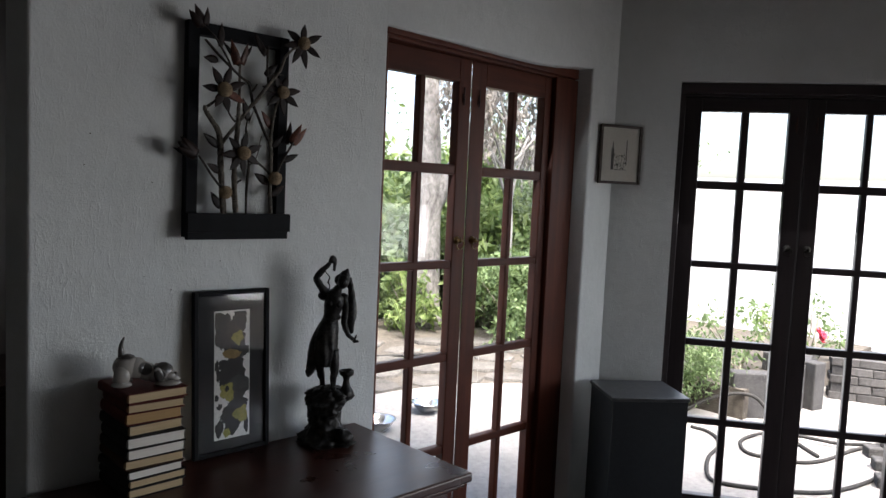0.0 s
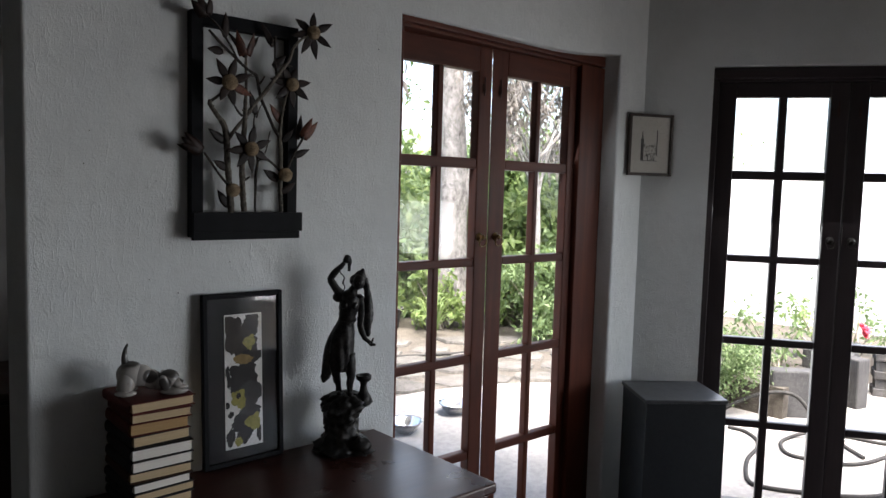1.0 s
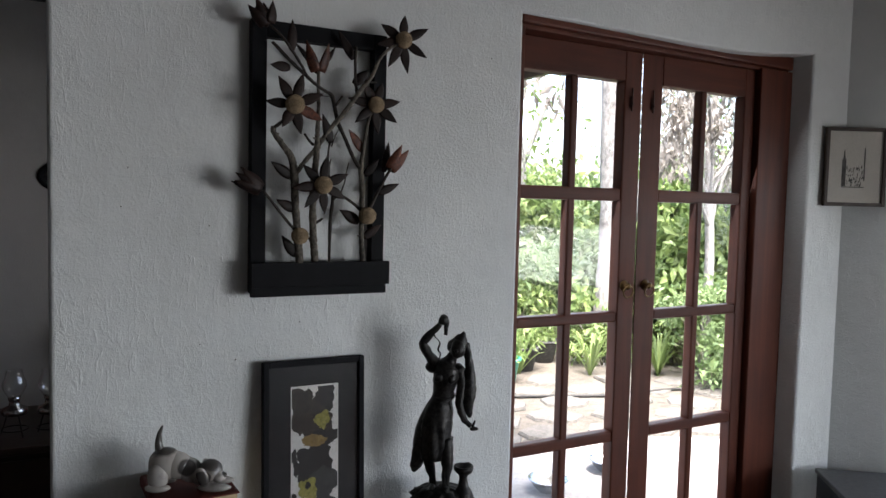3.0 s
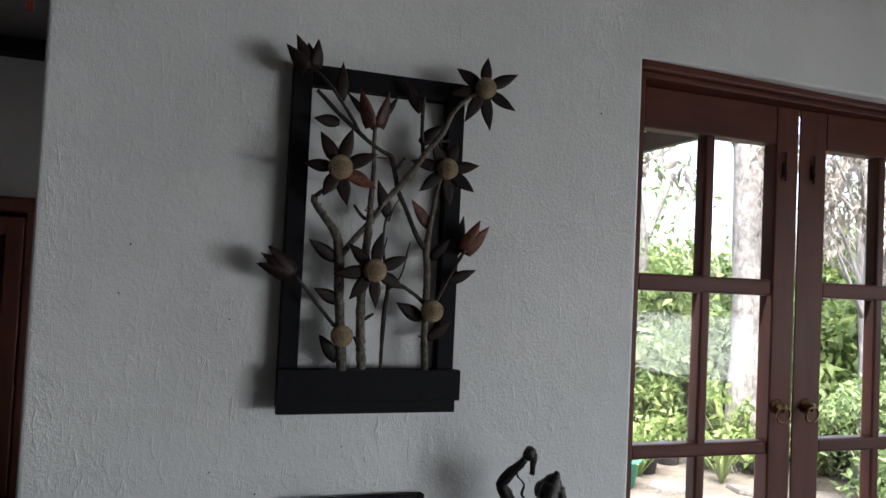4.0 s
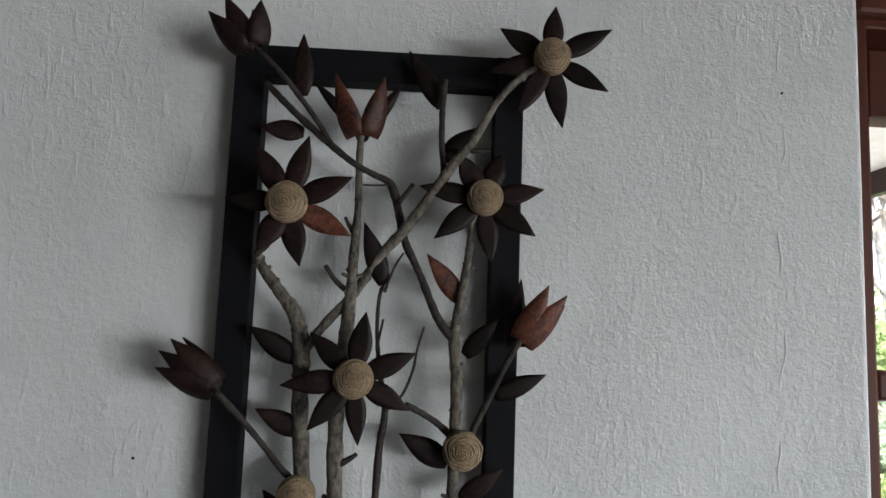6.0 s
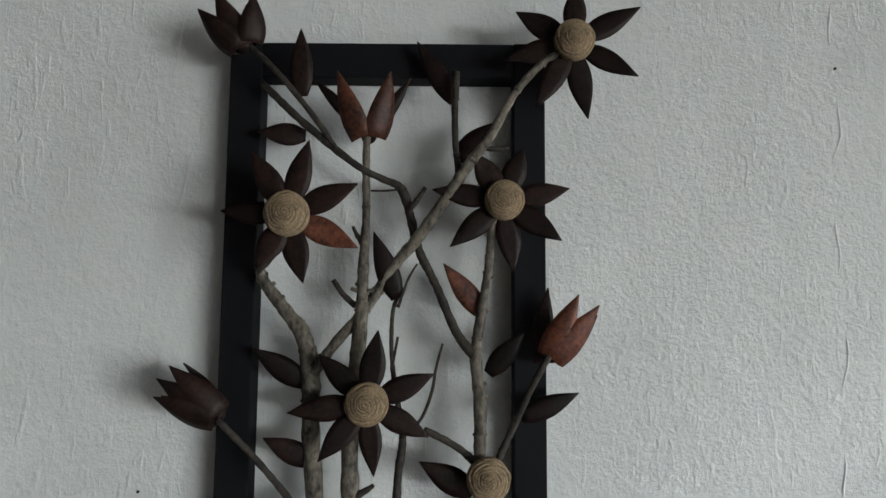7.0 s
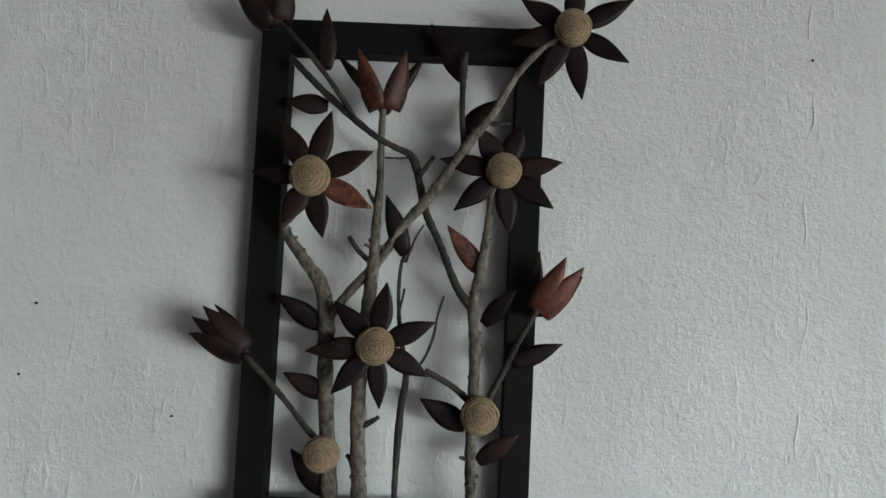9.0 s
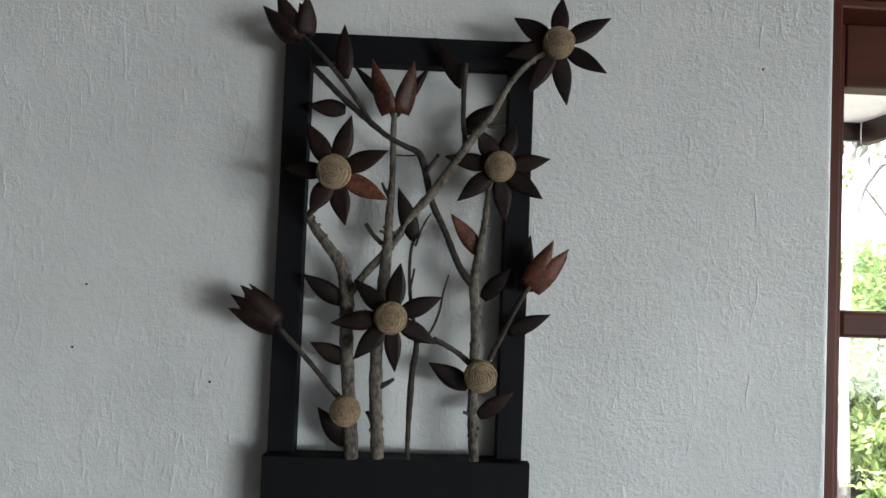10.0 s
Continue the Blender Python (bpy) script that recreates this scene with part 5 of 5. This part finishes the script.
def plant(name, label, cat, place, stems, spots, count, size, mat, seed, stretch=2.2, bark=None, droop=0.3):
    root = thing(name, label, cat, pose(*place))
    bm = bmesh.new()
    for s in stems:
        tube(bm, s, 9, 4, 0.12, seed)
    part("trunk" if cat == "tree" else "stem", bm, bark or BARK_PALE, root, "", True)
    v, f = leaf_cloud(count, spots, size, seed, stretch, droop)
    ob = new("crown" if cat == "tree" else "foliage", cloud_mesh("crown", v, f, mat))
    ob.parent = root
    return root


def bush(place, w, h, count, size, mat, seed, label="dense green garden shrub", stretch=2.0):
    rnd = random.Random(seed)
    spots = [(rnd.uniform(-w, w) * 0.6, rnd.uniform(-w, w) * 0.6, h * rnd.uniform(0.12, 0.85), w * rnd.uniform(0.25, 0.5), w * rnd.uniform(0.25, 0.5), h * rnd.uniform(0.12, 0.26)) for _ in range(14)]
    stems = [[(rnd.uniform(-0.08, 0.08), rnd.uniform(-0.08, 0.08), -0.02, 0.012), (s[0] * 0.5, s[1] * 0.5, s[2] * 0.55, 0.009), (s[0], s[1], s[2], 0.004)] for s in spots[:8]]
    return plant("shrub", label, "shrub", place, stems, spots, count, size, mat, seed, stretch)


G = -0.1
# the big pale trunk with a forking limb
plant("tree", "tall pale-barked tree with a forking trunk", "tree", (5.32, 4.85, G),
      [[(0, 0, -0.05, 0.27), (0.02, 0, 0.5, 0.2), (0.03, 0, 1.5, 0.175), (-0.03, 0, 2.6, 0.155), (-0.12, 0, 4.5, 0.13), (-0.1, 0.1, 6.5, 0.09)],
       [(0.02, -0.02, 1.35, 0.11), (0.26, -0.18, 1.95, 0.1), (0.6, -0.42, 2.75, 0.085), (1.05, -0.7, 3.9, 0.065), (1.5, -0.95, 5.3, 0.04)],
       [(-0.08, 0, 3.2, 0.08), (-0.7, 0.2, 4.1, 0.06), (-1.3, 0.3, 4.7, 0.03)],
       [(0.62, -0.43, 2.8, 0.04), (0.85, -0.9, 3.4, 0.03), (1.0, -1.5, 3.5, 0.015)]],
      [(0.9, -0.9, 3.5, 0.7, 0.7, 0.6), (1.6, -0.9, 4.6, 1.0, 1.0, 0.9), (0.2, 0.3, 5.6, 1.5, 1.4, 1.0), (-1.2, 0.3, 4.8, 0.7, 0.7, 0.45), (1.1, -1.6, 3.3, 0.5, 0.5, 0.4), (1.0, -0.4, 2.9, 0.35, 0.35, 0.45), (2.1, -1.6, 3.4, 0.7, 0.6, 0.6)],
      3000, 0.13, LEAF_MID, 3, 2.4, BARK_TRUNK)
# thinner trunk further back
plant("tree", "slim pale tree behind the flagstones", "tree", (5.3, 6.7, G),
      [[(0, 0, -0.05, 0.1), (0.03, 0, 1.2, 0.085), (-0.05, 0, 2.4, 0.075), (-0.25, 0, 3.6, 0.05)], [(-0.02, 0, 2.2, 0.04), (0.4, 0, 3.2, 0.03)], [(-0.05, 0, 2.4, 0.04), (-0.5, 0.1, 3.0, 0.025)]],
      [(-0.3, 0, 3.4, 0.8, 0.6, 0.5), (0.4, 0, 3.1, 0.6, 0.5, 0.5), (0, 0, 2.2, 0.7, 0.5, 0.5)], 420, 0.11, LEAF_LIGHT, 9, 2.0, BARK_TRUNK)
# open-branched trees behind the second leaf of the door
for k, (x, y, s) in enumerate(((7.2, 4.3, 1.0), (8.6, 4.6, 1.15), (7.3, 4.9, 0.95), (9.6, 6.5, 1.3))):
    rnd = random.Random(30 + k)
    stems = [[(0, 0, -0.05, 0.07 * s), (0.05, 0.0, 0.9, 0.055 * s), (-0.05, 0.05, 1.9, 0.04 * s), (0.1, 0, 3.0 * s, 0.02)]]
    for j in range(9):
        a, h = rnd.uniform(0, 6.28), rnd.uniform(0.6, 2.2) * s
        r = rnd.uniform(0.6, 1.3) * s
        stems.append([(0, 0, h, 0.028 * s), (0.45 * r * math.cos(a), 0.45 * r * math.sin(a), h + 0.35, 0.02), (r * math.cos(a), r * math.sin(a), h + rnd.uniform(0.5, 1.1), 0.006)])
    spots = [(rnd.uniform(-1.2, 1.2) * s, rnd.uniform(-1.2, 1.2) * s, rnd.uniform(1.0, 3.6) * s, 0.55, 0.55, 0.45) for _ in range(18)]
    plant("tree", "open-branched garden tree with small leaves", "tree", (x, y, G), stems, spots, 1500, 0.065, LEAF_LIGHT, 60 + k, 2.0, BARK_TRUNK)
# dry leaves hanging in bunches from a bare-limbed tree, and one bunch by the veranda
rnd = random.Random(91)
bunches = [(rnd.uniform(-0.9, 1.1), rnd.uniform(-0.8, 0.7), rnd.uniform(2.05, 3.4), 0.16, 0.16, 0.3) for _ in range(30)]
limbs = [[(0, 0, -0.05, 0.06), (0.05, 0.02, 1.2, 0.05), (0.0, 0.05, 2.4, 0.04), (0.1, 0, 3.4, 0.02)]]
for bx, by, bz, *_ in bunches[:16]:
    limbs.append([(0.03, 0.03, bz - 0.75, 0.022), (bx * 0.5, by * 0.5, bz - 0.25, 0.014), (bx, by, bz + 0.15, 0.005)])
plant("tree", "thin garden tree hung with bunches of dry grey-brown leaves", "tree", (5.75, 3.85, G), limbs, bunches, 3600, 0.08, LEAF_DRY, 91, 2.4, BARK_TRUNK, 1.2)
plant("tree", "slender tree with a drooping bunch of dark leaves", "tree", (3.75, 5.2, G), [[(0, 0, -0.05, 0.05), (-0.03, 0, 1.5, 0.042), (0.05, -0.1, 2.7, 0.03), (0.35, -0.7, 3.1, 0.012)]],
      [(0.35, -0.75, 2.85, 0.16, 0.16, 0.22), (0.2, -0.5, 3.05, 0.2, 0.2, 0.16), (0.1, 0.0, 3.3, 0.4, 0.4, 0.3)], 170, 0.16, LEAF_DRY, 93, 2.6, BARK_TRUNK, 1.0)
# shrubs
shrubs = [(5.6, 3.5, 0.75, 1.15, 2300, 0.08, "M", 1), (6.4, 3.0, 0.75, 1.0, 1900, 0.075, "L", 2), (6.6, 4.2, 0.8, 1.1, 2200, 0.08, "L", 3), (5.9, 4.3, 0.6, 1.05, 2200, 0.09, "L", 4),
          (4.3, 5.6, 0.65, 0.8, 2000, 0.09, "L", 5), (3.9, 6.7, 0.9, 1.8, 3200, 0.1, "M", 6), (4.9, 7.9, 1.0, 2.1, 3200, 0.11, "L", 7), (6.2, 7.4, 1.0, 2.0, 3200, 0.11, "M", 8), (7.4, 6.3, 1.1, 1.2, 1900, 0.11, "L", 9),
          (3.2, 8.0, 1.1, 2.0, 3000, 0.11, "M", 10), (8.8, 5.6, 1.1, 1.2, 1700, 0.11, "L", 11), (7.3, 3.6, 0.75, 1.0, 2000, 0.08, "L", 12), (4.95, 4.6, 0.4, 0.9, 800, 0.1, "L", 13), (8.9, 4.6, 1.0, 1.3, 2000, 0.1, "L", 14),
          (2.2, 7.6, 1.0, 1.9, 2500, 0.11, "L", 15), (4.45, 0.85, 0.5, 0.85, 4200, 0.034, "M", 16), (4.62, 1.0, 0.2, 1.5, 900, 0.034, "L", 17)]
MATS = {"D": LEAF_DARK, "M": LEAF_MID, "L": LEAF_LIGHT}
NAMES = {"D": "dense dark green rounded shrub in the garden", "M": "mid-green leafy shrub in the garden", "L": "bright yellow-green leafy shrub in the garden"}
for x, y, w, h, n, s, k, seed in shrubs:
    bush((x, y, G), w, h, n, s, MATS[k], 100 + seed, NAMES[k])
rnd = random.Random(77)
for k in range(10):
    a = radians(80 - k * 4.6)
    tall = 1.0 if k < 4 else 0.84
    r = 9.3 + rnd.uniform(-0.6, 0.8)
    bush((-0.3 + r * math.cos(a), -1.4 + r * math.sin(a), G), rnd.uniform(1.0, 1.25), rnd.uniform(1.9, 2.6) * tall, 4200, 0.14, MATS["MLL"[k % 3]], 500 + k, "tall leafy bush closing the garden")
for k in range(11):
    a = radians(82 - k * 4.8)
    r = 12.4 + rnd.uniform(-0.5, 0.7)
    bush((-0.3 + r * math.cos(a), -1.4 + r * math.sin(a), G), rnd.uniform(1.3, 1.6), rnd.uniform(2.3, 2.9), 4200, 0.18, MATS["LML"[k % 3]], 540 + k, "tall hedge bush far back in the garden")
# strap-leaved clumps under the big tree
for k, (x, y) in enumerate(((4.55, 4.25), (5.2, 3.95), (3.9, 4.6))):
    rnd = random.Random(k)
    root = thing("strap_plant", "clump of long arching yellow-green leaves", "plant", pose(x, y, G))
    bm = bmesh.new()
    for j in range(34):
        a, r, h = rnd.uniform(0, 6.28), rnd.uniform(0.15, 0.36), rnd.uniform(0.2, 0.45)
        c, s = math.cos(a), math.sin(a)
        w = rnd.uniform(0.008, 0.016)
        prev = None
        for i in range(6):
            t = i / 5
            p = Vector((c * r * t, s * r * t, h * math.sin(t * 2.0) * 1.05))
            ww = w * (1 - t ** 2) + 0.001
            q = (bm.verts.new(p + Vector((-s * ww, c * ww, 0))), bm.verts.new(p + Vector((s * ww, -c * ww, 0))))
            if prev:
                bm.faces.new((prev[0], prev[1], q[1], q[0]))
            prev = q
    part("leaves", bm, LEAF_LIGHT, root)
# plant pots
for x, y, mat, lab in ((3.55, 4.35, GREEN_PLASTIC, "green plastic garden bucket"), (4.05, 4.75, CONCRETE_DARK, "grey cement plant pot"), (4.5, 5.0, CONCRETE_DARK, "grey cement plant pot")):
    pot = thing("plant_pot", lab, "pot", pose(x, y, G))
    bm = bmesh.new()
    lathe(bm, [(0.11, 0.0), (0.15, 0.22), (0.17, 0.225), (0.17, 0.25), (0.15, 0.25), (0.14, 0.2), (0.001, 0.19)], 20)
    part("vessel", bm, mat, pot, "", True)
    v, f = leaf_cloud(160, [(0, 0, 0.36, 0.14, 0.14, 0.14)], 0.12, 5, 2.2)
    ob = new("foliage", cloud_mesh("foliage", v, f, LEAF_LIGHT))
    ob.parent = pot
# dark irrigation pipe lying across the yard
solid("yard_hose", tube(bmesh.new(), [(2.6, 3.9, G + 0.02, 0.014), (3.4, 3.75, G + 0.02, 0.014), (4.2, 3.45, G + 0.02, 0.014), (4.9, 3.4, G + 0.02, 0.014), (5.6, 3.0, G + 0.02, 0.014)], 8, 5), HOSE, "dark garden pipe lying on the earth", "hose", smooth=True)

# ---- terrace side
hz = -0.0375
hose_pts = [(4.07, 0.49), (4.07, 0.37), (3.98, 0.25), (3.82, 0.16), (3.57, 0.1), (3.34, 0.0), (3.2, -0.1), (3.21, -0.2), (3.29, -0.33), (3.41, -0.49), (3.6, -0.63), (3.97, -0.72), (4.3, -0.72), (4.75, -0.66),
            (4.87, -0.56), (4.52, -0.46), (4.28, -0.43), (4.08, -0.39), (3.94, -0.3), (3.86, -0.11), (3.86, -0.02), (3.93, 0.05), (4.05, 0.11), (4.2, 0.12), (4.33, 0.05), (4.46, -0.13), (4.52, -0.36), (4.7, -0.52)]
rnd = random.Random(2)
solid("garden_hose", tube(bmesh.new(), [(x, y, hz + (0.02 if k > 23 else 0), 0.0125) for k, (x, y) in enumerate(hose_pts)], 9, 8), HOSE, "grey-black garden hose lying in loose coils", "hose", smooth=True)
solid("garden_hose", tube(bmesh.new(), [(4.36, -0.14, hz, 0.014), (4.28, -0.23, hz, 0.014), (4.18, -0.35, hz, 0.014)], 8, 4), HOSE, "short cut end of dark garden hose", "hose", smooth=True)
solid("garden_hose", tube(bmesh.new(), [(4.3, 0.72, hz, 0.014), (4.5, 0.5, 0.12, 0.014), (4.62, 0.3, 0.15, 0.014), (4.66, 0.18, 0.04, 0.014), (4.6, 0.1, hz, 0.014)], 8, 5), HOSE, "hose arching against the low wall", "hose", smooth=True)
low = thing("planter_wall", "low grey rendered planter wall with a brick corner", "planter wall")
m_low = Matrix.Translation((4.6, 0.44, -0.06)) @ pose(0, 0, 0, 0, 0, -46)
part("rendered_face", cuboid(0, 0.52, 0, 0.14, 0, 0.36, 0.012), CONCRETE_DARK, low, "stained grey render", m=m_low)
part("rendered_face", cuboid(0, 1.35, 0, 0.14, 0, 0.37, 0.012), CONCRETE_DARK, low, "stained grey render", m=Matrix.Translation((5.0, 0.1, -0.06)) @ pose(0, 0, 0, 0, 0, 14))
part("rendered_face", cuboid(-0.02, 0.12, 0, 0.5, 0, 0.4, 0.012), CONCRETE_DARK, low, "stained grey render", m=Matrix.Translation((5.36, 0.1, -0.06)) @ pose(0, 0, 0, 0, 0, -14))
part("soil", cuboid(-1.4, 1.6, -0.5, 0.5, 0.0, 0.24), EARTH, low, m=Matrix.Translation((6.0, 0.85, -0.06)))
pil = Matrix.Translation((5.98, 0.1, -0.05)) @ pose(0, 0, 0, 0, 0, -66)
part("mortar", cuboid(-0.09, 0.98, -0.042, 0.152, 0.002, 0.36), CONCRETE_DARK, low, "dark crumbled mortar", m=pil)
me_b = finish("brick", cuboid(-0.107, 0.107, -0.053, 0.053, 0, 0.068, 0.006, 1), BRICK)
for row in range(5):
    for c in range(5):
        for dpt in range(2):
            ob = new("brick", me_b)
            ob.parent = low
            rr = random.Random(row * 31 + c * 7 + dpt)
            ob.matrix_basis = pil @ pose(c * 0.22 + (0.11 if row % 2 else 0) + rr.uniform(-0.004, 0.004), dpt * 0.11 + rr.uniform(-0.006, 0.006), row * 0.074, rr.uniform(-2, 2), 0, rr.uniform(-2, 2))
# tumbled heap of old bricks: a bed of them, and some lying across
heap = [(4.02, -0.85, -62, 0), (4.3, -0.98, -58, 0), (4.34, -0.74, -60, 0), (4.55, -0.86, -60, 0), (4.58, -0.62, -52, 0), (4.45, -1.2, -63, 0), (4.75, -1.15, -40, 0), (4.8, -0.74, -50, 0), (5.05, -1.1, 10, 0), (4.7, -1.45, -62, 0),
        (4.4, -0.84, -20, 1), (4.64, -0.7, -75, 1), (4.52, -1.02, -48, 1), (4.78, -0.95, 15, 1), (4.6, -0.84, -35, 2)]
for k, (x, y, turn, layer) in enumerate(heap):
    rr = random.Random(k)
    solid("loose_brick", cuboid(-0.11, 0.11, -0.055, 0.055, 0, 0.07, 0.009, 2), BRICK, "weathered grey brick in a tumbled heap on the terrace", "brick", group="loose bricks", m=pose(x, y, -0.052 + 0.069 * layer, rr.uniform(-1, 1), rr.uniform(-2, 2) * layer, turn))
for k, (x, y, w, h, n, mat) in enumerate(((5.3, 0.75, 0.4, 0.75, 420, "M"), (5.9, 0.6, 0.35, 0.55, 300, "L"), (6.3, 0.5, 0.4, 0.7, 380, "M"))):
    ros = bush((x, y, 0.17), w, h, n, 0.055, MATS[mat], 300 + k, "thin rose bush with sparse leaves")
    if k == 1:
        for j in range(3):
            bm = bmesh.new()
            rr = random.Random(j)
            for q in range(14):
                a = q * 2.4
                r = 0.012 + 0.0025 * q
                petal_mesh(bm, (r * 0.3 * math.cos(a), r * 0.3 * math.sin(a), 0), (r * 1.25 * math.cos(a), r * 1.25 * math.sin(a), 0.02 - 0.0018 * q + 0.02), 0.035, 0, -0.2, 0.1, toward=(0.01, 0, 1))
            part("blossom", bm, ROSE, ros, "red rose blossom", True, pose(-0.42 + rr.uniform(-0.05, 0.05), -0.5 + rr.uniform(-0.03, 0.06), 0.38 + rr.uniform(-0.04, 0.05), 50, 20 * j, 0))
# Added wall: its white stands in for overexposed sky past the terrace.
solid("white_backdrop_wall", cuboid(9.0, 9.2, -9, 3.2, -0.3, 1.95), WHITEWASH, "added whitewashed wall standing in for blown-out sky", "wall", "structure")
plant("tree", "leafy tree beside the terrace", "tree", (6.7, -1.35, G), [[(0, 0, -0.05, 0.06), (0, 0.05, 1.2, 0.05), (-0.1, 0.2, 2.4, 0.03)], [(0, 0.05, 1.4, 0.03), (0.1, 0.8, 2.2, 0.015), (0.1, 1.0, 2.3, 0.006)]],
      [(-0.1, 0.25, 2.35, 0.35, 0.5, 0.4), (0.1, 0.85, 2.25, 0.25, 0.25, 0.25), (0, -0.1, 2.0, 0.4, 0.4, 0.4)], 900, 0.1, LEAF_DARK, 77, 2.6, BARK)
